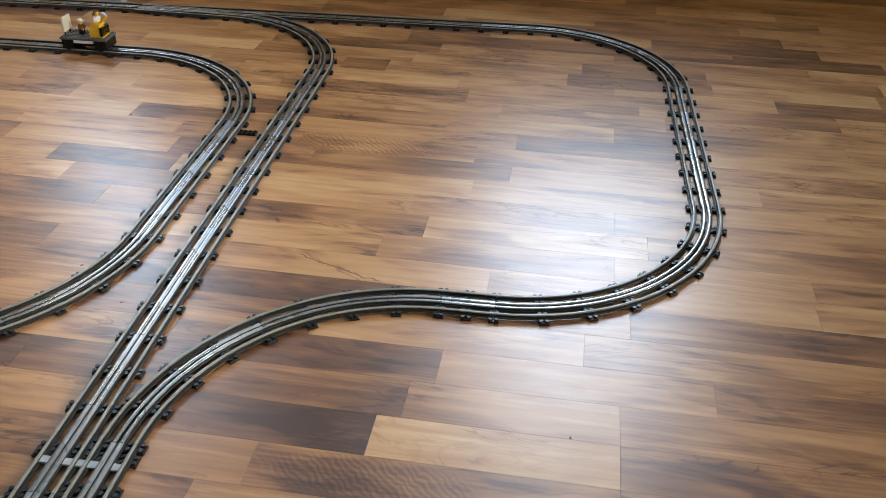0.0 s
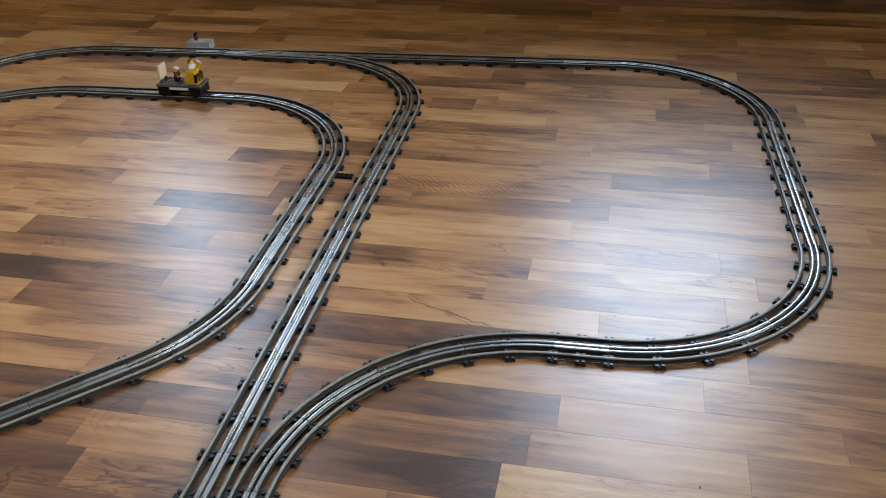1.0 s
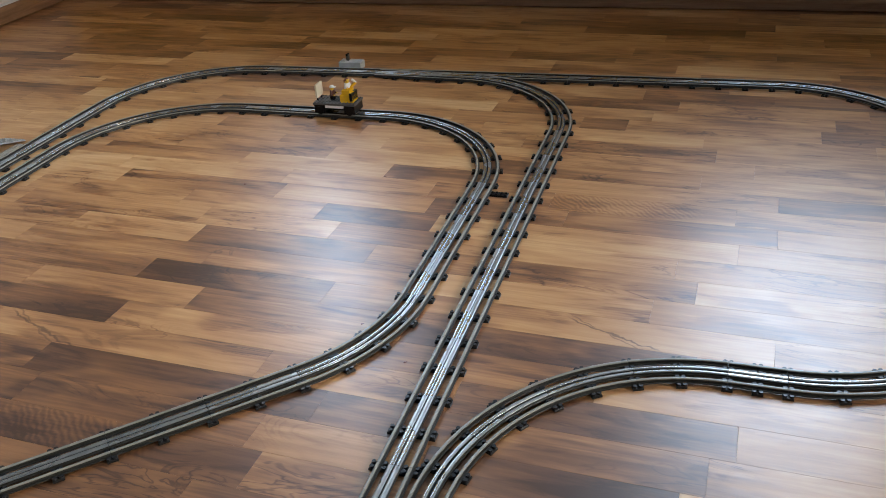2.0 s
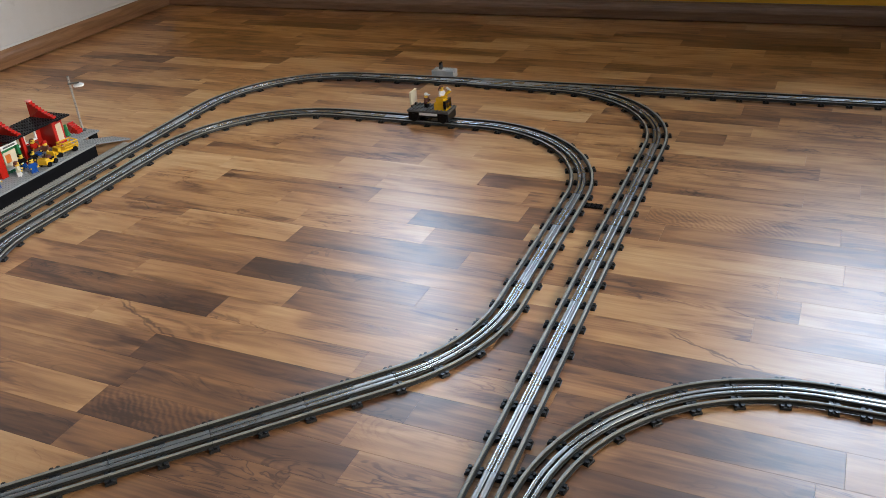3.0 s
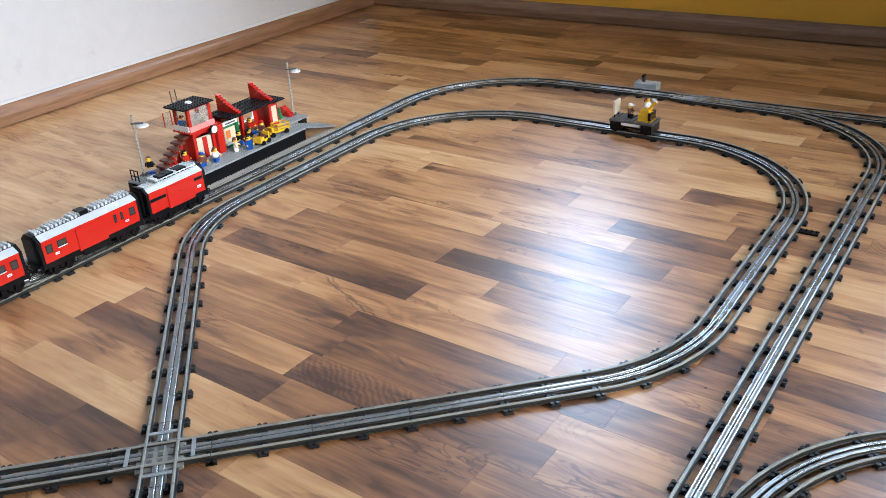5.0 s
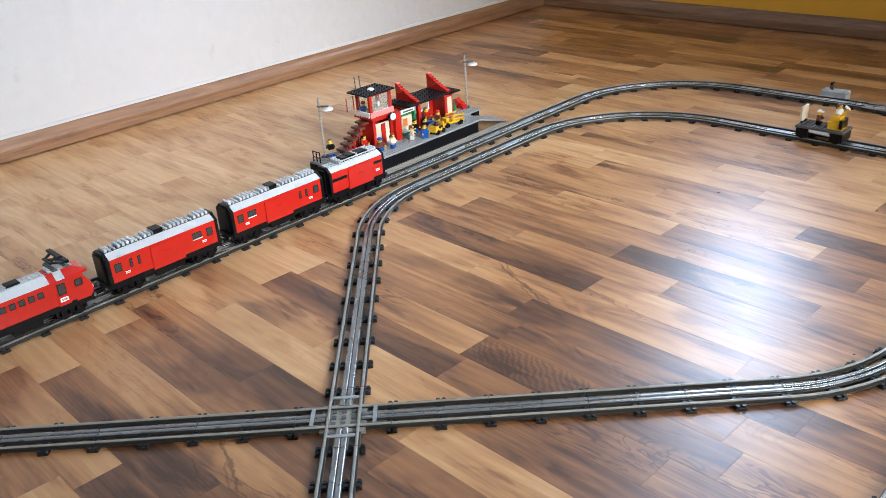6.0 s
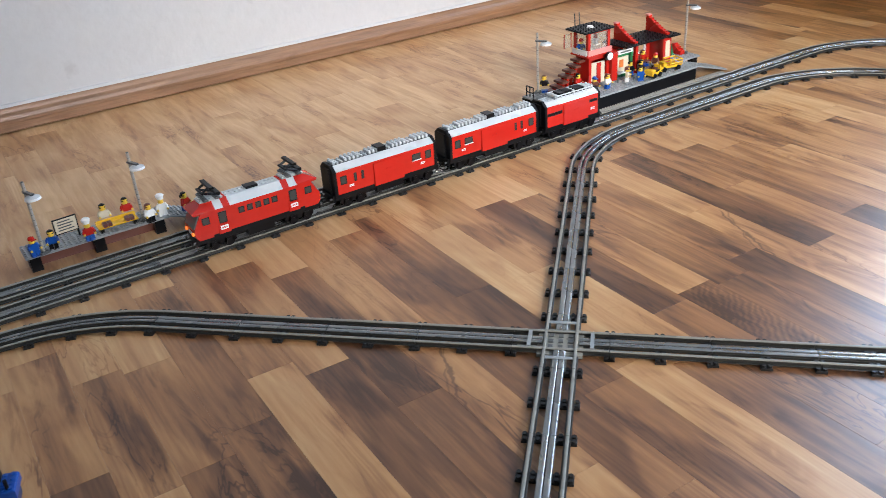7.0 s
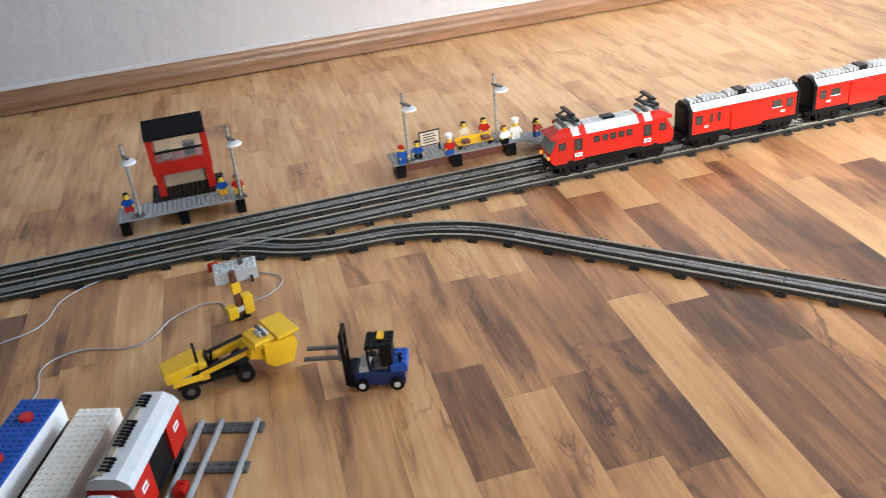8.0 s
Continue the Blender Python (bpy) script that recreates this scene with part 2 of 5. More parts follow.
CLEAR = material("clear_pane", (0.9, 0.92, 0.9), 0.05)
CLEAR.node_tree.nodes["Principled BSDF"].inputs["Transmission Weight"].default_value = 0.92
SKIN = material("yellow_doll_skin", (0.80, 0.52, 0.05), 0.35)
ORANGE = material("lit_orange_lens", (0.85, 0.16, 0.02), 0.2)
ORANGE.node_tree.nodes["Principled BSDF"].inputs["Emission Color"].default_value = (1.0, 0.22, 0.03, 1)
ORANGE.node_tree.nodes["Principled BSDF"].inputs["Emission Strength"].default_value = 0.8
ORANGE_PLASTIC = worn(material("orange_plastic", (0.62, 0.17, 0.03), 0.35), 0.08, 40)
CABLE = material("pale_cable_sheath", (0.34, 0.34, 0.36), 0.3)
LGREY = worn(material("dull_grey_plastic", (0.34, 0.355, 0.35), 0.34), 0.08, 40, rough=0.06)
DECK = worn(material("platform_grey_plastic", (0.27, 0.28, 0.275), 0.34), 0.09, 40, rough=0.06)
# for the walls out of view, kept dark to cut bounced light
BACKWALL = worn(material("beige_plaster", (0.22, 0.20, 0.17), 0.9), 0.06, 6.0)


# ---- mesh helpers ----
S, PL, BR = 0.008, 0.0032, 0.0096   # one stud, one plate, one brick


class Shape:
    """Collects solids into one mesh with several materials."""

    def __init__(self):
        self.v, self.f, self.m, self.mats = [], [], [], []

    def slot(self, mat):
        if mat not in self.mats:
            self.mats.append(mat)
        return self.mats.index(mat)

    def add(self, verts, faces, mat, m=None):
        k, o = self.slot(mat), len(self.v)
        self.v += [tuple(m @ Vector(p)) for p in verts] if m else [tuple(p) for p in verts]
        for face in faces:
            self.f.append(tuple(i + o for i in face))
            self.m.append(k)
        return self

    def box(self, x0, x1, y0, y1, z0, z1, mat, m=None):
        v = [(x, y, z) for z in (z0, z1) for y in (y0, y1) for x in (x0, x1)]
        f = [(0, 2, 3, 1), (4, 5, 7, 6), (0, 1, 5, 4), (2, 6, 7, 3), (0, 4, 6, 2), (1, 3, 7, 5)]
        return self.add(v, f, mat, m)

    def block(self, x0, x1, y0, y1, z0, z1, mat, c=0.0004, m=None):
        """A box whose upper edges are chamfered."""
        v = [(x, y, z0) for y in (y0, y1) for x in (x0, x1)] + [(x, y, z1 - c) for y in (y0, y1) for x in (x0, x1)]
        v += [(x, y, z1) for y in (y0 + c, y1 - c) for x in (x0 + c, x1 - c)]
        f = [(0, 2, 3, 1), (8, 9, 11, 10), (0, 1, 5, 4), (2, 6, 7, 3), (0, 4, 6, 2), (1, 3, 7, 5)]
        f += [(4, 5, 9, 8), (6, 10, 11, 7), (4, 8, 10, 6), (5, 7, 11, 9)]
        return self.add(v, f, mat, m)

    def prism(self, outline, y0, y1, mat, m=None):
        """An (x, z) outline pulled from y0 to y1."""
        n = len(outline)
        v = [(x, y0, z) for x, z in outline] + [(x, y1, z) for x, z in outline]
        f = [tuple(range(n)), tuple(range(2 * n - 1, n - 1, -1))] + [(i, n + i, n + (i + 1) % n, (i + 1) % n) for i in range(n)]
        return self.add(v, f, mat, m)

    def cyl(self, a, b, r, mat, n=10, r2=None, m=None):
        a, b = Vector(a), Vector(b)
        q = (b - a).to_track_quat("Z", "Y").to_matrix()
        ring = [q @ Vector((math.cos(2 * math.pi * i / n), math.sin(2 * math.pi * i / n), 0)) for i in range(n)]
        r2 = r if r2 is None else r2
        v = [a + p * r for p in ring] + [b + p * r2 for p in ring]
        f = [tuple(range(n - 1, -1, -1)), tuple(range(n, 2 * n))] + [(i, (i + 1) % n, n + (i + 1) % n, n + i) for i in range(n)]
        return self.add(v, f, mat, m)

    def stud(self, x, y, z, mat, m=None):
        return self.cyl((x, y, z - 0.0002), (x, y, z + 0.0017), 0.0024, mat, 8, m=m)

    def studs(self, x0, x1, y0, y1, z, mat, m=None):
        nx, ny = max(1, round((x1 - x0) / S)), max(1, round((y1 - y0) / S))
        for i in range(nx):
            for j in range(ny):
                self.stud(x0 + (i + 0.5) * (x1 - x0) / nx, y0 + (j + 0.5) * (y1 - y0) / ny, z, mat, m)
        return self

    def plate(self, x0, x1, y0, y1, z0, z1, mat, m=None):
        """A studded plate or brick."""
        return self.block(x0, x1, y0, y1, z0, z1, mat, m=m).studs(x0, x1, y0, y1, z1, mat, m)

    def mesh(self, name, smooth=False):
        me = bpy.data.meshes.new(name)
        me.from_pydata(self.v, [], self.f)
        for mat in self.mats:
            me.materials.append(mat)
        me.polygons.foreach_set("material_index", self.m)
        bm = bmesh.new()
        bm.from_mesh(me)
        bmesh.ops.recalc_face_normals(bm, faces=bm.faces)
        bm.to_mesh(me)
        bm.free()
        return me


def part(name, shape, parent=None, label="", at=None):
    ob = new(name, shape.mesh(name) if isinstance(shape, Shape) else shape)
    if parent:
        ob.parent = parent
    if at:
        ob.matrix_local = at
    return tagged(ob, label)


def thing(name, label, category, at=None, group="", kind=""):
    ob = new(name)
    ob.empty_display_size = 0.02
    if at:
        ob.matrix_world = at
    return tagged(ob, label, category, group, kind)


def solid(name, shape, label, category="", group="", kind="", at=None):
    ob = new(name, shape.mesh(name))
    if at:
        ob.matrix_world = at
    return tagged(ob, label, category, group, kind)


# ---- the room ----
def wall_with_openings(name, xa, xb, y, thick, top, openings, mat, label):
    """A wall along x whose openings go through it, built from the pieces between them."""
    sh = Shape()
    xs = sorted({xa, xb, *(v for o in openings for v in o[:2])})
    for p, q in zip(xs, xs[1:]):
        hole = [o for o in openings if o[0] <= p and q <= o[1]]
        if hole:
            sh.box(p, q, y, y + thick, 0, hole[0][2], mat)
            sh.box(p, q, y, y + thick, hole[0][3], top, mat)
        else:
            sh.box(p, q, y, y + thick, 0, top, mat)
    return solid(name, sh, label, kind="structure")


FLOOR = solid("floor", Shape().box(X0 - 0.2, X1 + 0.2, Y0 - 0.2, Y1 + 0.2, -0.06, -0.004, JOINT), "wood laminate strip floor in mixed warm browns", kind="structure")
wall_with_openings("wall_north", X0 - 0.2, X1 + 0.2, Y1, 0.3, TOP, WINDOWS, OCHRE, "ochre yellow plastered wall with two windows")
solid("wall_west", Shape().box(X0 - 0.2, X0, Y0, Y1, 0, TOP, PLASTER), "white rough plastered wall", kind="structure")
ya, yb, za, zb = EAST
east = Shape().box(X1, X1 + 0.2, Y0, ya, 0, TOP, BACKWALL).box(X1, X1 + 0.2, yb, Y1, 0, TOP, BACKWALL)
east.box(X1, X1 + 0.2, ya, yb, 0, za, BACKWALL).box(X1, X1 + 0.2, ya, yb, zb, TOP, BACKWALL)
solid("wall_east", east, "unseen dark beige wall with a window added for fill light", kind="structure")
wall_with_openings("wall_south", X0 - 0.2, X1 + 0.2, Y0 - 0.2, 0.2, TOP, SOUTH, BACKWALL, "unseen dark beige wall with a window added for fill light")
solid("ceiling", Shape().box(X0 - 0.2, X1 + 0.2, Y0 - 0.2, Y1 + 0.2, TOP, TOP + 0.1, CEIL), "white painted ceiling", kind="structure")

SKIRT_H, SKIRT_D = 0.059, 0.018
profile = [(0, 0.004), (SKIRT_D * 0.93, 0.004), (SKIRT_D * 0.93, 0.022), (SKIRT_D, 0.025), (SKIRT_D, 0.032), (SKIRT_D * 0.84, 0.040), (SKIRT_D * 0.55, 0.047), (SKIRT_D * 0.42, 0.054), (SKIRT_D * 0.40, SKIRT_H), (0, SKIRT_H)]
solid("baseboard_west", Shape().prism(profile, Y0, Y1 - SKIRT_D, SKIRT, pose(X0, 0, 0)), "brown wooden skirting board along the white wall", kind="structure")
lip = [(0, SKIRT_H), (SKIRT_D * 0.34, SKIRT_H), (SKIRT_D * 0.24, SKIRT_H + 0.006), (0, SKIRT_H + 0.008)]
solid("trim_west", Shape().prism(lip, Y0, Y1, PLASTER, pose(X0, 0, 0)), "uneven white plaster edge over the skirting board", kind="structure")
solid("baseboard_north", Shape().prism(profile, X0, X1, SKIRT_X, pose(0, Y1, 0, 0, 0, -90)), "brown wooden skirting board along the yellow wall", kind="structure")

for n, (xa, xb, za, zb) in enumerate(WINDOWS, 1):
    win = thing("window_%d" % n, "white framed window in the yellow wall", "", kind="structure")
    fr, w = Shape(), 0.05
    for x0, x1, z0, z1 in ((xa, xa + w, za, zb), (xb - w, xb, za, zb), (xa + w, xb - w, za, za + w), (xa + w, xb - w, zb - w, zb)):
        fr.box(x0, x1, Y1 + 0.20, Y1 + 0.26, z0, z1, WHITE)
    part("window_frame", fr, win)
    part("window_sill", Shape().block(xa - 0.04, xb + 0.04, Y1 - 0.10, Y1 + 0.20, za - 0.03, za - 0.002, WHITE), win)

# frames of the two windows added out of view for fill light
for n, (turn, (xa, xb, za, zb)) in enumerate(((90, EAST), (180, SOUTH[0])), 3):
    win = thing("window_%d" % n, "white framed window added in an unseen beige wall", "", kind="structure")
    fr, w = Shape(), 0.05
    for x0, x1, z0, z1 in ((xa, xa + w, za, zb), (xb - w, xb, za, zb), (xa + w, xb - w, za, za + w), (xa + w, xb - w, zb - w, zb)):
        if turn == 90:
            fr.box(X1 + 0.02, X1 + 0.08, x0, x1, z0, z1, WHITE)
        else:
            fr.box(x0, x1, Y0 - 0.08, Y0 - 0.02, z0, z1, WHITE)
    part("window_frame", fr, win)

# floor strips: rows that run slightly askew to the toy lines, three rows to a board
ROW, ROW0, LAID = 0.0651, 0.0193, pose(0, 0, 0, 0, 0, -1.604)
# rows that are known strip by strip: where a strip starts, its tone there and at its end (0 light, 9 dark), paled
# further towards the white wall for the light there
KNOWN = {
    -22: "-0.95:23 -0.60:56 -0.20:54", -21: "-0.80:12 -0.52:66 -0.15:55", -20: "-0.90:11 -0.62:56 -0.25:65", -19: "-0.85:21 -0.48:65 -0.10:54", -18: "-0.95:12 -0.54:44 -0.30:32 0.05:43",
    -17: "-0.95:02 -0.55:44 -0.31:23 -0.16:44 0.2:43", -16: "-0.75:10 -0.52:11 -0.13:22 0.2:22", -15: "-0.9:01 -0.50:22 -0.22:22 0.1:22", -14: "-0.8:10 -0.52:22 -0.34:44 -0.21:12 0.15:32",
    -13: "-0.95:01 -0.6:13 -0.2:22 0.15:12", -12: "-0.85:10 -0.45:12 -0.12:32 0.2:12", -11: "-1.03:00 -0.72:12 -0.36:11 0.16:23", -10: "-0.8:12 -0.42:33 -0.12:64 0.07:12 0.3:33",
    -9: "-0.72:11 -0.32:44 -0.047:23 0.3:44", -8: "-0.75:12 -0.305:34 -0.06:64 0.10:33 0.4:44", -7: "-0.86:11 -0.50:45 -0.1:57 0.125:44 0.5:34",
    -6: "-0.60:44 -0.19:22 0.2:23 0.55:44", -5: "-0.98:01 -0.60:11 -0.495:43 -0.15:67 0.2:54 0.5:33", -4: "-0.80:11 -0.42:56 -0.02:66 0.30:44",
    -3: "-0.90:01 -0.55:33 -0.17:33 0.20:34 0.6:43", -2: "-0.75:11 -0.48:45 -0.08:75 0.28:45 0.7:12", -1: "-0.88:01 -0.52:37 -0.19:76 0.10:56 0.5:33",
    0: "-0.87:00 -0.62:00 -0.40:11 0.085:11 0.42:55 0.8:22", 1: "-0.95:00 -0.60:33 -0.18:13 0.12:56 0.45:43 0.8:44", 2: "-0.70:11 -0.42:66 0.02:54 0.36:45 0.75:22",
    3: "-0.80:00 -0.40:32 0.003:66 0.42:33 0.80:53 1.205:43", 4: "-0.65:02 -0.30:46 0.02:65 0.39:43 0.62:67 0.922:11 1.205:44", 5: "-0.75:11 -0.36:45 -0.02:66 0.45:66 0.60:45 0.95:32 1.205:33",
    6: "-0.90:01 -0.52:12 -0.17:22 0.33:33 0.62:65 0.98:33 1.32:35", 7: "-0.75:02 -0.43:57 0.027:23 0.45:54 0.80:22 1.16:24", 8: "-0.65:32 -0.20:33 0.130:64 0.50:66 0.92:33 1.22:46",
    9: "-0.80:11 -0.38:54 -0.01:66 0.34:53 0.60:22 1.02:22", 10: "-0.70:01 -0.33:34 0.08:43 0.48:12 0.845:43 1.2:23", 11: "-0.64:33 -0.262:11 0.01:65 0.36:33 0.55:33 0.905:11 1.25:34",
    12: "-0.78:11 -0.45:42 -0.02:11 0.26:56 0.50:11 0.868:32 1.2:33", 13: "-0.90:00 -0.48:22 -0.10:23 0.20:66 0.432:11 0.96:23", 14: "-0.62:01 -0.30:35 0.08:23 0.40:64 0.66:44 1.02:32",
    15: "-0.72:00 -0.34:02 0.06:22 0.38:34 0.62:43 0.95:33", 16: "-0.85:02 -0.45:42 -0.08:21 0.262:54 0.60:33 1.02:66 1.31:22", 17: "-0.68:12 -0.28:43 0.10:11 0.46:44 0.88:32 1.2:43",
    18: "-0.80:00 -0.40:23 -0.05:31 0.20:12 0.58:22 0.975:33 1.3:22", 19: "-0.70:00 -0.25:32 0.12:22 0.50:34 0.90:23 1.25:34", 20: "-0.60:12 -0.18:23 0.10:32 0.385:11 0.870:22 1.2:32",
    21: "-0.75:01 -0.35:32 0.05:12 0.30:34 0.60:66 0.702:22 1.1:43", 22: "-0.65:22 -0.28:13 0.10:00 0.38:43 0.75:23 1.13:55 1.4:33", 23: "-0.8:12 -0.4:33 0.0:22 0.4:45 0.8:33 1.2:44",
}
# strips with a crack, a ripple or a knot: row, middle along and across, kind, size
MARKS = ((6, -0.060, 0.026, 0, 1.0), (-3, -0.045, 0.028, 0, 1.0), (9, 0.800, 0.026, 0, 0.80), (3, 0.13, 0.034, 1, 1.0), (15, 0.74, 0.034, 1, 1.0), (3, 0.93, 0.034, 1, 0.8),
         (4, 0.03, 0.036, 2, 0.8), (13, -0.31, 0.034, 2, 1.0), (-5, -0.06, 0.040, 2, 0.7), (-7, 0.07, 0.030, 2, 0.9), (16, 0.31, 0.034, 2, 0.9), (4, 0.84, 0.034, 2, 0.6), (11, 0.66, 0.034, 2, 1.1), (9, 0.06, 0.05, 2, 1.1))


def strips_of(row, chance):
    """The (start, end, tone at start, tone at end) of one row."""
    marks = [(float(p), int(t[0]), int(t[1])) for p, t in (item.split(":") for item in KNOWN.get(row, "").split())]
    out, u, end = [], X0 - 0.15 - chance.random() * 0.4, X1 + 0.15
    while u < end:
        ahead = [k for k in marks if k[0] > u + 1e-6]
        here = next((k for k in marks if abs(k[0] - u) < 1e-6), None)
        stop = ahead[0][0] if here and ahead else u + chance.uniform(0.28, 0.48)
        if not here and ahead and stop > ahead[0][0] - 0.12:
            stop = ahead[0][0]
        # paler choices to the west paint in the brighter light by the wall
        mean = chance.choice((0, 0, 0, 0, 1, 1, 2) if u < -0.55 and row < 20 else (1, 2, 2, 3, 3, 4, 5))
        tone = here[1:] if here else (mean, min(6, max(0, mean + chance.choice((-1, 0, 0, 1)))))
        out.append((u, stop, *tone))
        u = stop
    return out


def strip_mesh(name, runs, origin):
    """Low blocks with eased edges for strips (start, end, foot, tones, shift of grain, mark), in one mesh with its three maps."""
    verts, faces, maps = [], [], []
    c = 0.00012
    for u0, u1, v0, t0, t1, shift, (mx, my, kind, size) in runs:
        u0, u1, va, vb = u0 + 0.0001, u1 - 0.0001, v0 + 0.00006, v0 + ROW - 0.00006
        o = len(verts)
        corners_ = [(u, v, z) for z, e in ((-0.004, 0), (-c, 0), (0.0, c)) for v in (va + e, vb - e) for u in (u0 + e, u1 - e)]
        for u, v, z in corners_:
            verts.append((u - origin[0], v - origin[1], z))
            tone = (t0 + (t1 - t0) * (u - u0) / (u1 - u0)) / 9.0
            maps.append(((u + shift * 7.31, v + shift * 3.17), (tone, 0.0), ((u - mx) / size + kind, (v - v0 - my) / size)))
        faces += [tuple(o + i for i in f) for f in ((8, 9, 11, 10), (0, 1, 5, 4), (2, 6, 7, 3), (0, 4, 6, 2), (1, 3, 7, 5), (4, 5, 9, 8), (6, 10, 11, 7), (4, 8, 10, 6), (5, 7, 11, 9))]
    me = bpy.data.meshes.new(name)
    me.from_pydata(verts, [], faces)
    me.materials.append(LAMINATE)
    for k, layer in enumerate(("grain", "tone", "mark")):
        chart = me.uv_layers.new(name=layer)
        chart.data.foreach_set("uv", [w for lp in me.loops for w in maps[lp.vertex_index][k]])
    return me


chance = random.Random(7)
beyond = []
for row in range(int((Y0 - 0.15 - ROW0) / ROW) - 1, int((Y1 + 0.15 - ROW0) / ROW) + 1):
    v = ROW0 + row * ROW
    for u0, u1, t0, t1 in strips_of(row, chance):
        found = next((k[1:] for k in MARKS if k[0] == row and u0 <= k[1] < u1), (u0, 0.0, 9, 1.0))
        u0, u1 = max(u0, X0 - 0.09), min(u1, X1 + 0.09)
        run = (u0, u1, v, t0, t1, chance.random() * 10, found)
        if run[1] - u0 < 0.02:
            continue
        if -0.85 < v < 1.5 and u1 > -0.8 and u0 < 1.45:
            ob = new("floor_strip", strip_mesh("floor_strip", [run], (u0, v)))
            ob.parent = FLOOR
            ob.matrix_world = LAID @ pose(u0, v, 0)
        else:
            beyond.append(run)
rest = part("floor_strips_beyond", strip_mesh("floor_strips_beyond", beyond, (0, 0)), FLOOR, at=LAID)
rest["kind"] = "stuff"


# ---- toy railway: sections of track ----
RADIUS, SECTION = 0.32, 0.128


def rounded(y0, y1, z0, z1, crown, n=8):
    """A bar's outline from its foot z0 up to z1 with a rounded top of that height."""
    mid, half = (y0 + y1) / 2, (y1 - y0) / 2
    top = [(mid - half * math.cos(math.pi * i / n), z1 - crown + crown * math.sin(math.pi * i / n)) for i in range(n + 1)]
    return [(y0, z0)] + top + [(y1, z0)]


RAIL_FOOT = [(-0.0042, 0.0032), (-0.0042, 0.0042), (-0.0036, 0.0047), (0.0036, 0.0047), (0.0042, 0.0042), (0.0042, 0.0032)]
RAIL_WEB = [(-0.0015, 0.0044), (-0.0015, 0.0086), (0.0015, 0.0086), (0.0015, 0.0044)]
RAIL_CAP = rounded(-0.0021, 0.0021, 0.0085, 0.0100, 0.0007)
BED = [(-0.0082, 0.0032), (-0.0082, 0.0052), (-0.0078, 0.0056), (-0.0012, 0.0056), (-0.0010, 0.0042), (0.0010, 0.0042), (0.0012, 0.0056), (0.0078, 0.0056), (0.0082, 0.0052), (0.0082, 0.0032)]
METAL, METAL_WEB = rounded(0.0014, 0.0070, 0.0080, 0.0094, 0.0011), [(0.0018, 0.0054), (0.0018, 0.0081), (0.0066, 0.0081), (0.0066, 0.0054)]
FLAT_METAL, FLAT_WEB = rounded(0.0006, 0.0078, 0.0081, 0.0093, 0.0009), [(0.0010, 0.0054), (0.0010, 0.0082), (0.0074, 0.0082), (0.0074, 0.0054)]


def smoothed(me):
    me.polygons.foreach_set("use_smooth", [True] * len(me.polygons))
    me.set_sharp_from_angle(angle=radians(38))
    return me


def swept(sh, side, across, length, turn, mat, trim=0.0003):
    """A side outline carried along a straight or an arc that turns by so many degrees."""
    n = max(1, round(abs(turn) / 4.5))
    rings = []
    for i in range(n + 1):
        s = trim + (length - 2 * trim) * i / n
        if turn:
            r = length / radians(turn)
            a = s / r
            rings.append([(math.sin(a) * (r - y - across), r - math.cos(a) * (r - y - across), z) for y, z in side])
        else:
            rings.append([(s, y + across, z) for y, z in side])
    m = len(side)
    f = [tuple(range(m)), tuple(range(n * m + m - 1, n * m - 1, -1))]
    f += [(i * m + j, i * m + (j + 1) % m, (i + 1) * m + (j + 1) % m, (i + 1) * m + j) for i in range(n) for j in range(m)]
    sh.add([p for ring in rings for p in ring], f, mat)
    return sh


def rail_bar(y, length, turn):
    """One running rail: foot and web darkened as if in shade, under a lighter cap."""
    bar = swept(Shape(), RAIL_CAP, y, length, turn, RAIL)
    swept(bar, RAIL_WEB, y, length, turn, RAIL_SHADED)
    return swept(bar, RAIL_FOOT, y, length, turn, RAIL_SHADED)


def conductors(bed, length, turn):
    """The two metal-topped bars of the conductor rail, their webs coloured as if in shade."""
    for outline, mat in ((METAL if turn else FLAT_METAL, STRIP), (METAL_WEB if turn else FLAT_WEB, RAIL_SHADED)):
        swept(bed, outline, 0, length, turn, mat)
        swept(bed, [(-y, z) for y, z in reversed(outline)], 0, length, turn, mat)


def along(s, length, turn):
    """The place and heading at s on a straight or an arc that starts at 0 and heads along x."""
    if not turn:
        return s, 0.0, 0.0
    r = length / radians(turn)
    a = s / r
    return r * math.sin(a), r * (1 - math.cos(a)), math.degrees(a)


tie = Shape().block(-0.007, 0.007, -0.0318, -0.0215, 0.0, 0.0034, TIE).block(-0.007, 0.007, 0.0215, 0.0318, 0.0, 0.0034, TIE).block(-0.007, 0.007, -0.0190, 0.0190, 0.0, 0.0034, TIE).box(-0.005, 0.005, -0.0225, 0.0225, 0.0, 0.0028, TIE)
for y in (-0.0282, -0.0128, 0.0128, 0.0282):
    for x in (-0.004, 0.004):
        tie.cyl((x, y, 0.003), (x, y, 0.0064), 0.0029, TIE, 8)
TIE_MESH = tie.mesh("sleeper")
MESHES = {}


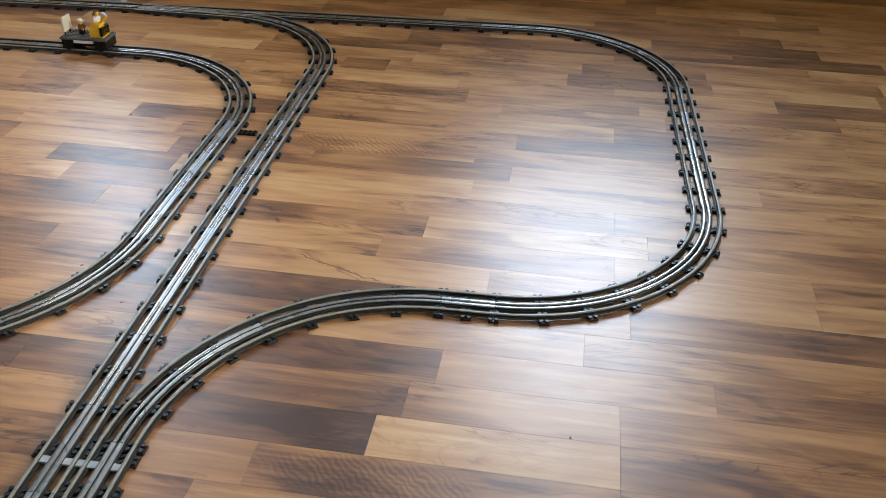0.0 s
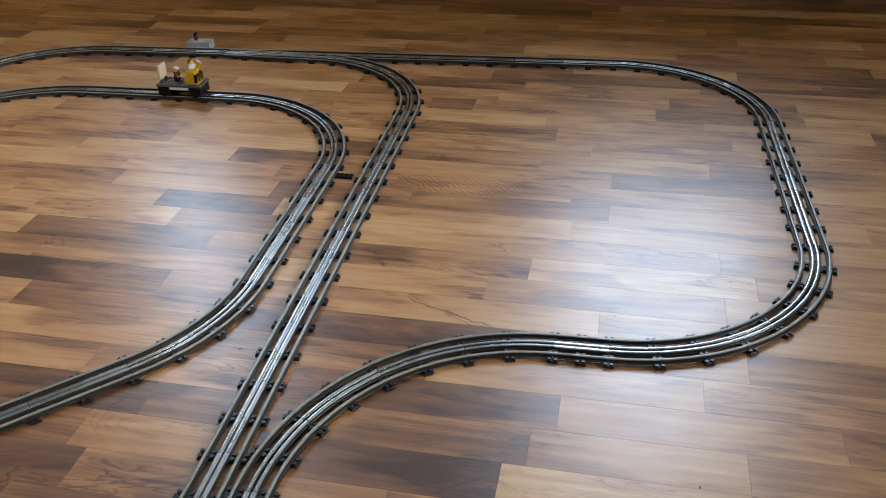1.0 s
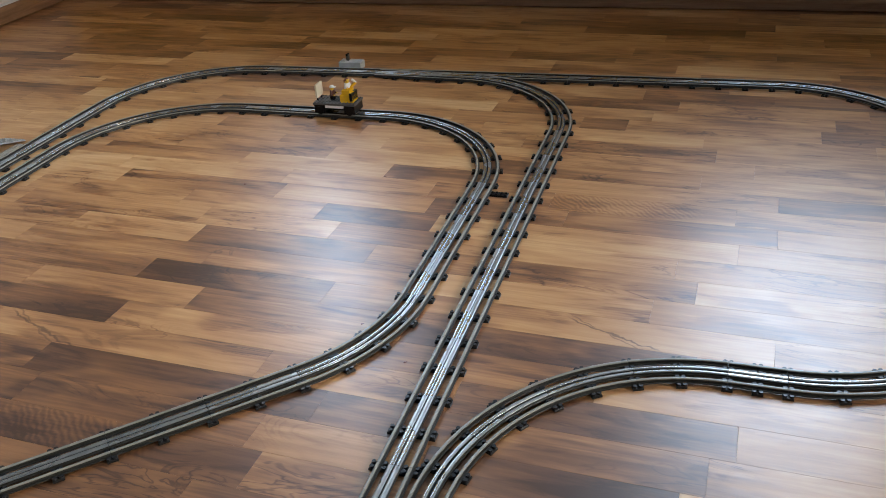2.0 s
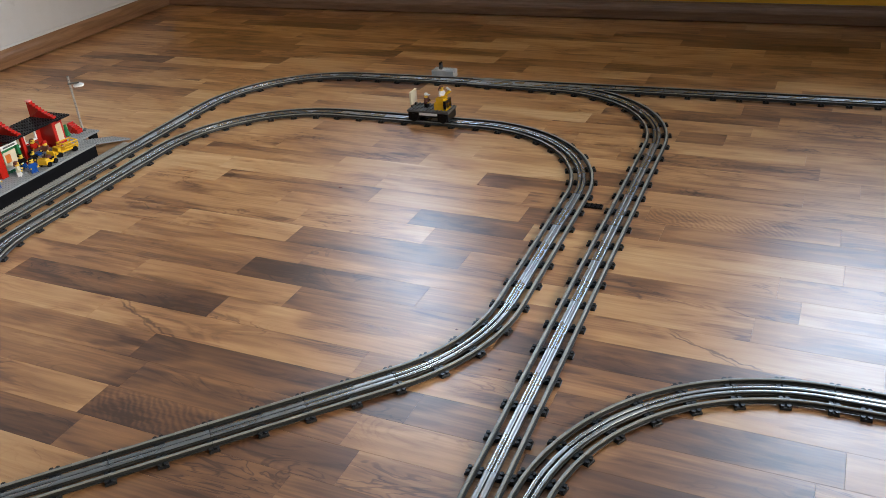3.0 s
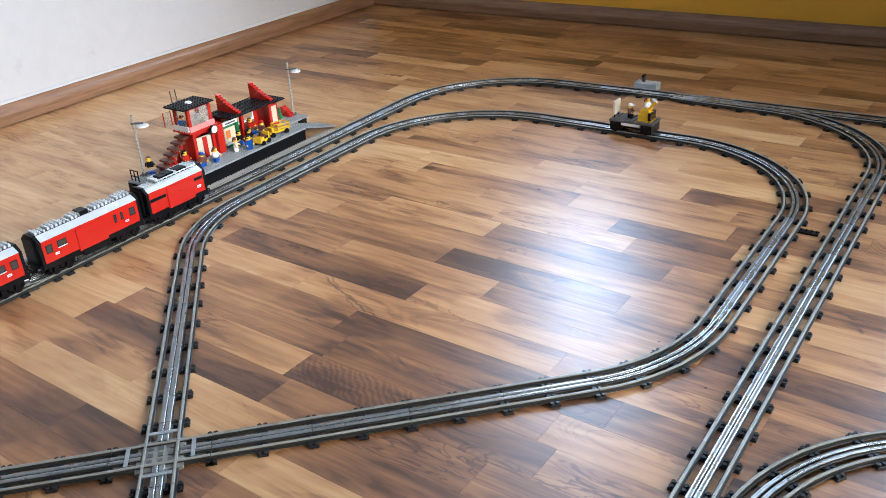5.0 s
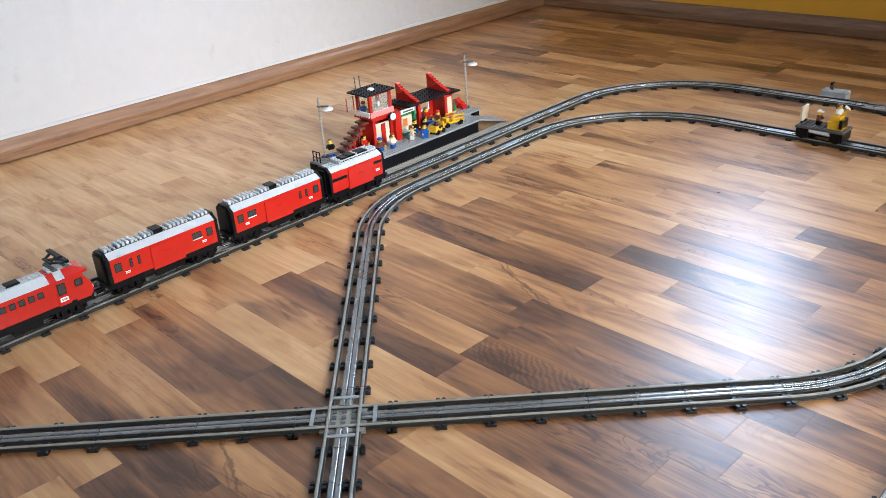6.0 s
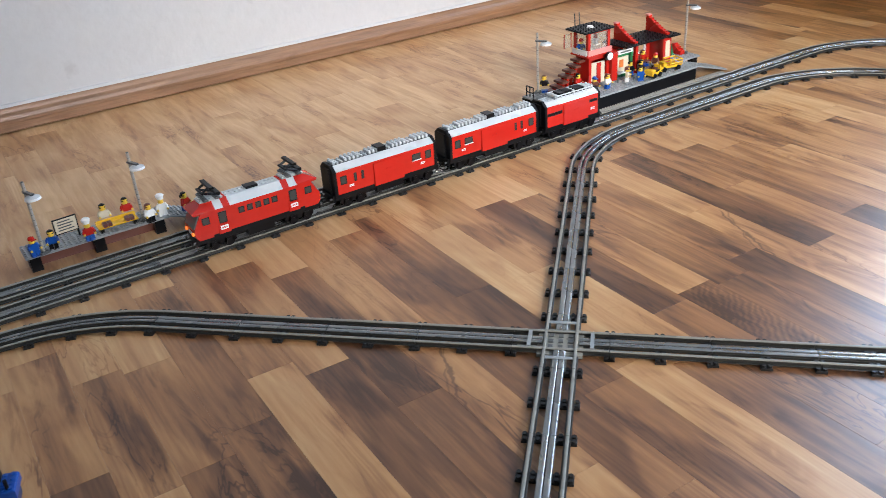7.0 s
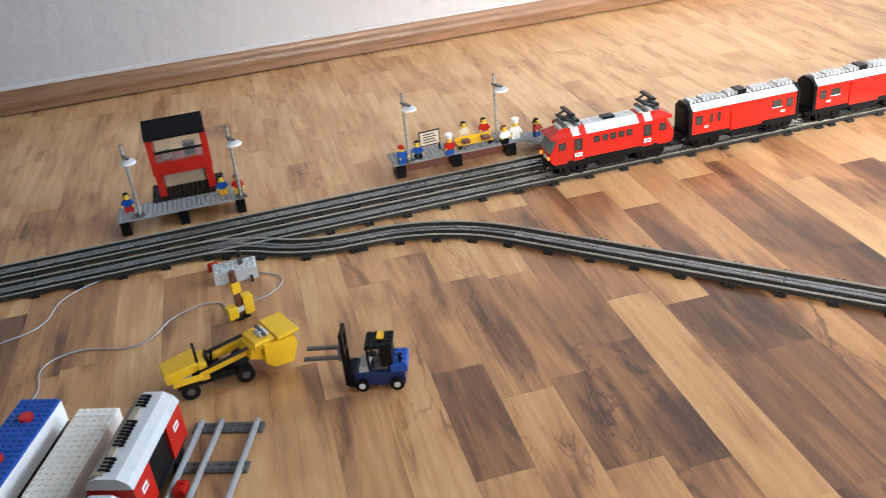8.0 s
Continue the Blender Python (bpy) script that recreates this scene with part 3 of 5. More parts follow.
def section(length, turn, at, lift=0.0, ties=True):
    """One section of track as a thing of its own: two rails, the conductor rail and its sleepers."""
    key = (round(length, 4), round(turn, 2))
    if key not in MESHES:
        rails = [smoothed(rail_bar(y, length, turn).mesh("rail")) for y in (-0.0207, 0.0207)]
        bed = swept(Shape(), BED, 0, length, turn, RAIL_SHADED)
        conductors(bed, length, turn)
        MESHES[key] = rails + [smoothed(bed.mesh("conductor_rail"))]
    curved = abs(turn) > 0.1
    ob = thing("curved_track" if curved else "straight_track", "grey plastic toy train track, %s section on dark sleepers" % ("curved" if curved else "straight"), "toy track", at @ pose(0, 0, lift), "toy railway tracks")
    for name, me in zip(("rail", "rail", "conductor_rail"), MESHES[key]):
        part(name, me, ob)
    for s in (0.0, length / 2) if ties else ():
        x, y, h = along(s, length, turn)
        part("sleeper", TIE_MESH, ob, at=pose(x, y, -lift, 0, 0, h))
    return ob


def lay(x, y, heading, moves, lift=0.0, ties=True):
    """Lays sections from a place: a positive move is a straight of so many metres, ("turn", degrees) an arc."""
    m = pose(x, y, 0, 0, 0, heading)
    for move in moves:
        turn = move[1] if isinstance(move, tuple) else 0.0
        radius = move[2] if isinstance(move, tuple) and len(move) > 2 else RADIUS
        whole = abs(radians(turn)) * radius if turn else move
        n = max(1, round(whole / SECTION))
        for _ in range(n):
            section(whole / n, turn / n, m, lift, ties)
            px, py, h = along(whole / n, whole / n, turn / n)
            m = m @ pose(px, py, 0, 0, 0, h)
    return m


def corners(points, radius=RADIUS):
    """Start, heading and moves for a way through corner points, rounded by arcs."""
    pts = [Vector(p) for p in points]
    head = math.degrees(math.atan2(*(pts[1] - pts[0]).yx))
    moves, cut, h = [], 0.0, head
    for a, b, c in zip(pts, pts[1:], pts[2:]):
        h2 = math.degrees(math.atan2(*(c - b).yx))
        turn = (h2 - h + 180) % 360 - 180
        t = radius * math.tan(radians(abs(turn)) / 2)
        moves += [(b - a).length - cut - t, ("turn", turn)]
        cut, h = t, h2
    moves.append((pts[-1] - pts[-2]).length - cut)
    return pts[0].x, pts[0].y, head, [m for m in moves if isinstance(m, tuple) or m > 0.01]


XI, YI, XM, XW = -0.507, 1.366, -0.586, 0.602
# inner loop, from the crossing round and back to it
lay(*corners([(0.0455, 0.0455), (0.504, 0.504), (0.504, YI), (XI, YI), (XI, 0.507), (-0.0455, 0.0455)]))
# beyond the crossing: towards the camera, and towards the main line with its switch
lay(0.0455, -0.0455, -45, [1.28])
sx, sy, sh_, smoves = corners([(-0.0455, -0.0455), (-0.508, -0.508), (-0.508, -0.655)])
end = lay(sx, sy, sh_, smoves)
lay(end.translation.x, end.translation.y, -90, [("turn", -34.4, 0.22), ("turn", 34.4, 0.22)], lift=0.0005)
# straight line beside the inner loop, its bend, and the right-hand loop
lay(*corners([(XW, -0.25), (XW, 1.637), (0.05, 1.655)]))
lay(XW, -0.11, 90, [("turn", -18.5), ("turn", 18.5)], lift=0.0005, ties=False)
lay(*corners([(0.657, 0.095), (0.657, 0.543), (1.372, 0.543), (1.372, 1.690), (0.20, 1.664)]), lift=0.0004)
lay(*corners([(0.20, 1.664), (XM, 1.643), (XM, -2.3)]))
# siding that leaves the main line on the wall side
end = lay(XM, 0.255, -90, [("turn", -31.5, 0.22), ("turn", 31.5, 0.22)], lift=0.0005)
lay(end.translation.x, end.translation.y, -90, [2.2])


# ---- the train ----
def bogie(parent, x):
    frame_ = Shape().box(x - 0.021, x + 0.021, -0.0165, 0.0165, 0.000, 0.021, BLACK)
    for ya, yb in ((-0.0225, -0.0165), (0.0165, 0.0225)):
        frame_.box(x - 0.026, x + 0.026, ya, yb, 0.003, 0.018, BLACK).box(x - 0.018, x - 0.008, ya - 0.001, yb + 0.001, -0.002, 0.012, BLACK).box(x + 0.008, x + 0.018, ya - 0.001, yb + 0.001, -0.002, 0.012, BLACK)
    b = part("bogie", frame_, parent)
    for dx in (-0.013, 0.013):
        for y in (-0.0205, 0.0205):
            part("wheel", Shape().cyl((x + dx, y - 0.002, 0.0046), (x + dx, y + 0.002, 0.0046), 0.0095, BLACK, 14).cyl((x + dx, y - 0.0035, 0.0046), (x + dx, y + 0.0035, 0.0046), 0.004, BLACK, 8), b)


def side_window(parent, x0, x1, z0, z1, y, mat=SMOKE, name="window"):
    """A framed pane in both sides of a vehicle."""
    for sgn in (-1, 1):
        fr = Shape()
        ya, yb = sorted((sgn * (y - 0.0012), sgn * (y + 0.0006)))
        e = 0.0012
        for a, b, c, d in ((x0, x0 + e, z0, z1), (x1 - e, x1, z0, z1), (x0 + e, x1 - e, z0, z0 + e), (x0 + e, x1 - e, z1 - e, z1)):
            fr.box(a, b, ya, yb, c, d, BLACK)
        ob = part(name, fr, parent)
        ya, yb = sorted((sgn * (y - 0.0010), sgn * (y + 0.0002)))
        part("pane", Shape().box(x0 + e, x1 - e, ya, yb, z0 + e, z1 - e, mat), ob)


def sign(parent, x, z, y, w=0.011, h=0.005):
    for sgn in (-1, 1):
        ya, yb = sorted((sgn * (y - 0.0005), sgn * (y + 0.0006)))
        sh = Shape().box(x - w / 2, x + w / 2, ya, yb, z - h / 2, z + h / 2, WHITE)
        ya, yb = sorted((sgn * (y + 0.0005), sgn * (y + 0.0008)))
        for k in range(3):
            sh.box(x - w * 0.34 + k * w * 0.25, x - w * 0.34 + k * w * 0.25 + w * 0.17, ya, yb, z - h * 0.22, z + h * 0.22, RED)
        part("sticker", sh, parent)


WALL0, EAVE, RIDGE = 0.0225, 0.0660, 0.0800   # heights over the floor: wall foot, eave, roof top


def buffers(parent, x, sgn):
    b = Shape().box(min(x, x + sgn * 0.004), max(x, x + sgn * 0.004), -0.021, 0.021, 0.0085, 0.0215, BLACK)
    for y in (-0.0155, 0.0155):
        b.cyl((x, y, 0.0145), (x + sgn * 0.009, y, 0.0145), 0.0022, DGREY, 8).cyl((x + sgn * 0.009, y, 0.0145), (x + sgn * 0.011, y, 0.0145), 0.0038, BLACK, 10)
    b.box(min(x, x + sgn * 0.018), max(x, x + sgn * 0.018), -0.004, 0.004, 0.0065, 0.0105, BLACK)
    part("buffer_beam", b, parent)


def carriage(at, length, label, flip=False, tail=False):
    L, W = length / 2, 0.0245
    car = thing("passenger_wagon" if not tail else "baggage_wagon", label, "toy wagon", at, "toy train")
    part("underframe", Shape().box(-L, L, -0.0235, 0.0235, 0.0125, WALL0, BLACK).box(-L * 0.30, L * 0.22, -0.0215, 0.0215, 0.0035, 0.0185, BLACK), car)
    for x in (-L + 0.036, L - 0.036):
        bogie(car, x)
    part("body", Shape().box(-L + 0.006, L - 0.006, -W, W, WALL0, EAVE, RED), car)
    for sgn in (-1, 1):
        e = Shape().box(*sorted((sgn * (L - 0.006), sgn * L)), -W - 0.0006, W + 0.0006, WALL0 - 0.004, EAVE, BLACK)
        e.prism([(-W - 0.0006, EAVE), (W + 0.0006, EAVE), (0.0125, RIDGE - 0.003), (-0.0125, RIDGE - 0.003)], *sorted((sgn * (L - 0.006), sgn * L)), BLACK, pose(0, 0, 0, 0, 0, 90) @ Matrix.Diagonal((1, -1, 1, 1)))
        e.box(*sorted((sgn * L, sgn * (L + 0.003))), -0.012, 0.012, WALL0 + 0.002, EAVE + 0.004, BLACK)
        part("end_wall", e, car, "black gangway end wall")
        buffers(car, sgn * L, sgn)
    roof = Shape()
    top, hx = RIDGE - 0.0050, L - 0.0062
    front = hx - (0.030 if tail else 0.0)
    if tail:
        low = EAVE + 0.0070
        roof.prism([(-W + 0.001, EAVE), (W - 0.001, EAVE), (W - 0.001, EAVE + 0.0012), (0.015, low), (-0.015, low), (-W + 0.001, EAVE + 0.0012)], front, hx, GREY, pose(0, 0, 0, 0, 0, 90) @ Matrix.Diagonal((1, -1, 1, 1)))
        roof.studs(front + 0.002, hx - 0.002, -0.012, 0.012, low, GREY)
    roof.prism([(-W - 0.001, EAVE), (W + 0.001, EAVE), (W + 0.001, EAVE + 0.0012), (0.0125, top), (-0.0125, top), (-W - 0.001, EAVE + 0.0012)], -hx, front, GREY, pose(0, 0, 0, 0, 0, 90) @ Matrix.Diagonal((1, -1, 1, 1)))
    part("roof", roof, car, "light grey sloped roof")
    n = int((hx + front) / S)
    ridge = Shape()
    for i in range(n):
        x = -hx + (i + 0.5) * (hx + front) / n
        lift = top + (0.0052 if i % 6 in (0, 1, 2, 3) else 0.0020)
        ridge.block(x - 0.0025, x + 0.0025, -0.0105, 0.0105, top + 0.0004, lift, GREY)
        for y in (-0.0078, 0.0, 0.0078):
            ridge.stud(x, y, lift, GREY)
    ridge.box(-hx + 0.001, front - 0.001, -0.0115, 0.0115, top, top + 0.0006, BLACK)
    part("roof_vents", ridge, car, "row of studs and vents on the ridge")
    part("roof_hatch", Shape().block(-0.009, 0.009, -0.0110, 0.0110, top, top + 0.0085, BLACK), car, "black roof hatch")
    d = -1 if flip else 1
    if tail:
        for x0, x1, z0, z1 in ((L - 0.046, L - 0.007, 0.0455, 0.0520), (-L + 0.008, -L + 0.030, 0.0500, 0.0560)):
            side_window(car, x0, x1, z0, z1, W, BLACK)
        door = (-0.040, 0.026)
        rack = Shape()
        for y in (-0.0150, 0.0150):
            rack.cyl((-hx + 0.010, y, top + 0.0050), (front - 0.002, y, top + 0.0050), 0.0012, GREY, 6)
            for k in range(9):
                x = -hx + 0.012 + k * (front + hx - 0.016) / 8
                rack.cyl((x, y, top - 0.0030), (x, y, top + 0.0050), 0.0011, GREY, 6)
        part("roof_rail", rack, car, "light grey roof rail")
        for x in (-0.030, 0.012):
            part("roof_grille", Shape().block(x - 0.012, x + 0.012, -0.0110, 0.0110, top, top + 0.0076, BLACK), car, "black roof grille")
        part("tail_hose", Shape().cyl((-L - 0.002, 0.012, EAVE + 0.008), (-L - 0.005, 0.012, EAVE - 0.012), 0.0013, BLACK, 6).cyl((-L - 0.005, 0.012, EAVE - 0.012), (-L - 0.003, 0.012, 0.030), 0.0013, BLACK, 6), car, "thin black hose")
    else:
        for c, hw, z0, z1 in ((-L + 0.019, 0.0065, 0.040, 0.056), (L - 0.019, 0.0065, 0.040, 0.056), (d * (-L + 0.043), 0.0028, 0.040, 0.056), (d * (-L + 0.058), 0.0028, 0.040, 0.056), (d * (L - 0.045), 0.0095, 0.044, 0.056)):
            side_window(car, c - hw, c + hw, z0, z1, W)
        door = tuple(sorted((d * -0.028, d * 0.034)))
        for sgn in (-1, 1):
            part("window_sill", Shape().box(d * (L - 0.045) - 0.0095, d * (L - 0.045) + 0.0095, *sorted((sgn * (W - 0.001), sgn * (W + 0.002))), 0.0425, 0.0438, WHITE), car)
        sign(car, d * (-L + 0.034), 0.034, W, 0.008, 0.004)
        sign(car, d * (L - 0.032), 0.034, W, 0.008, 0.004)
    for sgn in (-1, 1):
        ya, yb = sorted((sgn * (W - 0.001), sgn * (W + 0.0022)))
        dr = part("sliding_door", Shape().box(*door, ya, yb, WALL0 - 0.004, EAVE - 0.004, RED), car)
        mid = sum(door) / 2
        for dx in (-0.0035, 0.0035):
            part("knob", Shape().cyl((mid + dx, sgn * W, 0.046), (mid + dx, sgn * (W + 0.0038), 0.046), 0.0016, RED, 8), dr)
    if tail:
        sign(car, -L + 0.020, 0.036, W, 0.010, 0.005)
    return car


def pantograph(parent, x, d):
    top = RIDGE - 0.002
    base = Shape().plate(x - 0.020, x + 0.020, -0.012, 0.012, top, top + PL, GREY)
    base.block(x - 0.014, x - 0.006, -0.020, 0.020, top + PL, top + 2 * PL, DGREY).block(x + 0.006, x + 0.014, -0.020, 0.020, top + PL, top + 2 * PL, DGREY)
    base.studs(x - 0.014, x - 0.006, -0.020, 0.020, top + 2 * PL, DGREY).studs(x + 0.006, x + 0.014, -0.020, 0.020, top + 2 * PL, DGREY)
    p = part("pantograph", base, parent, "grey and black pantograph")
    for y in (-0.010, 0.010):
        part("lower_arm", Shape().cyl((x - d * 0.014, y, top + 0.007), (x + d * 0.012, y, top + 0.016), 0.0021, BLACK, 6), p)
        part("upper_arm", Shape().cyl((x + d * 0.012, y, top + 0.016), (x - d * 0.002, y, top + 0.024), 0.0021, BLACK, 6), p)
    part("knee_rod", Shape().cyl((x + d * 0.012, -0.014, top + 0.016), (x + d * 0.012, 0.014, top + 0.016), 0.0024, BLACK, 6), p)
    part("hinge", Shape().block(x - d * 0.014 - 0.004, x - d * 0.014 + 0.004, -0.012, 0.012, top + 0.006, top + 0.0115, BLACK), p)
    part("contact_bar", Shape().block(x - d * 0.002 - 0.004, x - d * 0.002 + 0.004, -0.022, 0.022, top + 0.023, top + 0.0265, BLACK), p)


def locomotive(at):
    L, W = 0.114, 0.0245
    loco = thing("electric_locomotive", "red toy electric locomotive with two pantographs on the rails", "toy locomotive", at, "toy train")
    part("underframe", Shape().box(-L + 0.006, L - 0.006, -0.0235, 0.0235, 0.0125, WALL0 + 0.001, BLACK).box(-0.024, 0.024, -0.022, 0.022, 0.0010, 0.0185, BLACK), loco)
    for x in (-L + 0.042, L - 0.042):
        bogie(loco, x)
    body = Shape()
    cab = 0.030
    body.box(-L + cab, L - cab, -W, W, WALL0 + 0.001, EAVE, RED)
    for sgn in (-1, 1):
        nose = [(sgn * (L - cab), WALL0 - 0.003), (sgn * (L - 0.006), WALL0 - 0.003), (sgn * L, WALL0 + 0.004), (sgn * L, 0.0405), (sgn * (L - 0.013), EAVE - 0.003), (sgn * (L - 0.013), EAVE), (sgn * (L - cab), EAVE)]
        body.prism(nose, -W, W, RED)
    part("body", body, loco)
    roofs = Shape()
    top = RIDGE - 0.002
    for sgn in (-1, 1):
        eaves = [(sgn * (L - x), y, z) for z, x in ((EAVE - 0.0026, 0.003), (EAVE + 0.0016, 0.001)) for x, y in ((0.040, -W - 0.0008), (0.040, W + 0.0008), (x, W - 0.002), (x, -W + 0.002))]
        crown = [(sgn * (L - x), y, top) for x, y in ((0.040, -0.0125), (0.040, 0.0125), (0.022, 0.0115), (0.022, -0.0115))]
        sides = [(a + i, a + (i + 1) % 4, a + 4 + (i + 1) % 4, a + 4 + i) for a in (0, 4) for i in range(4)]
        roofs.add(eaves + crown, [(3, 2, 1, 0), (8, 9, 10, 11)] + sides, RED)
    for xa, xb, mat in ((-L + 0.040, -L + 0.054, GREY), (-L + 0.054, -L + 0.066, RED), (-L + 0.066, L - 0.066, GREY), (L - 0.066, L - 0.054, RED), (L - 0.054, L - 0.040, GREY)):
        roofs.prism([(-W, EAVE), (W, EAVE), (0.0125, top), (-0.0125, top)], xa, xb, mat, pose(0, 0, 0, 0, 0, 90) @ Matrix.Diagonal((1, -1, 1, 1)))
    roofs.studs(-L + 0.066, L - 0.066, -0.008, 0.008, top, GREY)
    part("roof", roofs, loco, "red and light grey roof")
    part("roof_hatch", Shape().block(-0.011, 0.011, -0.008, 0.008, top, top + 0.004, BLACK), loco, "black roof hatch")
    for x in (-L + 0.040, L - 0.040):
        pantograph(loco, x, 1)
    for sgn in (-1, 1):
        # windscreen on the sloped cab front
        ws = Shape().prism([(sgn * (L - 0.0012), 0.0412), (sgn * (L - 0.0128), EAVE - 0.0032), (sgn * (L - 0.0108), EAVE - 0.0030), (sgn * (L + 0.0008), 0.0414)], -0.0222, 0.0222, SCREEN_GLARE)
        part("windscreen", ws, loco)
        for y in (-0.016, 0.016):
            part("headlight", Shape().cyl((sgn * (L - 0.002), y, 0.031), (sgn * (L + 0.003), y, 0.031), 0.0031, ORANGE, 10), loco, "orange headlight")
        buffers(loco, sgn * (L - 0.004), sgn)
        x = sgn * (L - 0.050)
        side_window(loco, x - 0.007, x + 0.007, 0.040, 0.060, W + 0.0004)
        x = sgn * (L - 0.021)
        side_window(loco, x - 0.0065, x + 0.0065, 0.0445, 0.0575, W)
        part("front_plate", Shape().box(*sorted((sgn * (L - 0.001), sgn * (L + 0.0012))), -0.006, 0.006, 0.0265, 0.0325, WHITE), loco, "white front plate")
        part("skirt", Shape().block(*sorted((sgn * (L - 0.034), sgn * (L - 0.004))), -W + 0.002, W - 0.002, 0.0135, WALL0 - 0.002, BLACK), loco, "black front skirt")
        sign(loco, sgn * (L - 0.050), 0.032, W + 0.0012, 0.013, 0.007)
        for s2 in (-1, 1):
            ya, yb = sorted((s2 * (W - 0.001), s2 * (W + 0.0012)))
            part("door", Shape().box(*sorted((sgn * (L - 0.060), sgn * (L - 0.040))), ya, yb, WALL0 - 0.001, 0.0385, RED), loco)
    for k in range(5):
        x = (k - 2) * 0.0150
        side_window(loco, x - 0.0052, x + 0.0052, 0.0475, 0.0585, W)
    return loco


TRAIN_FRONT, HALF = -0.294, 0.109
y = TRAIN_FRONT + 0.114
locomotive(pose(XM, y, 0.0145, 0, 0, -90))
y += 0.114 + 0.030 + HALF
carriage(pose(XM, y, 0.0145, 0, 0, -90), 2 * HALF, "red toy passenger wagon with light grey roof", flip=True)
y += 2 * HALF + 0.030
carriage(pose(XM, y, 0.0145, 0, 0, -90), 2 * HALF, "red toy passenger wagon with light grey roof")
y += HALF + 0.018 + 0.075
carriage(pose(XM, y, 0.0145, 0, 0, -90), 0.150, "short red toy baggage wagon at the end of the train", tail=True)


# ---- toy figures, lamps and small pieces ----
def toy_figure(at, torso, legs, hat=None, hair=None, arms=None, seated=False, hatkind="cap", label=""):
    """A small plastic doll, one plain mesh."""
    sh = Shape()
    if seated:
        sh.box(0.0005, 0.013, -0.0072, -0.0006, 0.0, 0.006, legs).box(0.0005, 0.013, 0.0006, 0.0072, 0.0, 0.006, legs)
        base = 0.004
    else:
        sh.box(-0.0035, 0.0035, -0.0072, -0.0004, 0.0, 0.011, legs).box(-0.0035, 0.0035, 0.0004, 0.0072, 0.0, 0.011, legs)
        sh.box(-0.0035, 0.0050, -0.0072, -0.0004, 0.0, 0.002, legs).box(-0.0035, 0.0050, 0.0004, 0.0072, 0.0, 0.002, legs)
        base = 0.0
    z = base + 0.0105
    sh.add([(x, y, zz) for zz, w in ((z, 0.0078), (z + 0.0125, 0.0056)) for x in (-0.0036, 0.0036) for y in (-w, w)], [(0, 1, 3, 2), (4, 6, 7, 5), (0, 4, 5, 1), (2, 3, 7, 6), (0, 2, 6, 4), (1, 5, 7, 3)], torso)
    for sgn in (-1, 1):
        sh.cyl((0.0, sgn * 0.0064, z + 0.0112), (0.0022, sgn * 0.0092, z + 0.0050), 0.0021, arms or torso, 7)
        sh.cyl((0.0022, sgn * 0.0092, z + 0.0050), (0.0068, sgn * 0.0086, z + 0.0030), 0.0019, arms or torso, 7)
        sh.cyl((0.0068, sgn * 0.0086, z + 0.0030), (0.0088, sgn * 0.0086, z + 0.0026), 0.0020, SKIN, 7)
    h = z + 0.0125
    sh.cyl((0, 0, h - 0.0005), (0, 0, h + 0.0012), 0.0030, SKIN, 10)
    sh.cyl((0, 0, h + 0.0010), (0, 0, h + 0.0090), 0.0050, SKIN, 12)
    sh.cyl((0, 0, h + 0.0090), (0, 0, h + 0.0098), 0.0050, SKIN, 12, r2=0.0036)
    if hair:
        sh.cyl((-0.0008, 0, h + 0.0052), (-0.0008, 0, h + 0.0100), 0.0058, hair, 12, r2=0.0052)
        sh.cyl((-0.0008, 0, h + 0.0100), (-0.0008, 0, h + 0.0116), 0.0052, hair, 12, r2=0.0026)
        sh.box(-0.0062, -0.0036, -0.0046, 0.0046, h + 0.0010, h + 0.0060, hair)
    if hat:
        if hatkind == "cook":
            sh.cyl((0, 0, h + 0.0078), (0, 0, h + 0.0112), 0.0054, hat, 12)
            sh.cyl((0, 0, h + 0.0112), (0, 0, h + 0.0155), 0.0066, hat, 12, r2=0.0074)
            sh.cyl((0, 0, h + 0.0155), (0, 0, h + 0.0176), 0.0074, hat, 12, r2=0.0048)
        else:
            sh.cyl((0, 0, h + 0.0070), (0, 0, h + 0.0104), 0.0056, hat, 12, r2=0.0050)
            sh.cyl((0, 0, h + 0.0104), (0, 0, h + 0.0120), 0.0050, hat, 12, r2=0.0022)
            sh.box(0.0035, 0.0095, -0.0042, 0.0042, h + 0.0070, h + 0.0080, hat)
    return solid("toy_figure", sh, label, "toy figure", "toy figures", at=at)


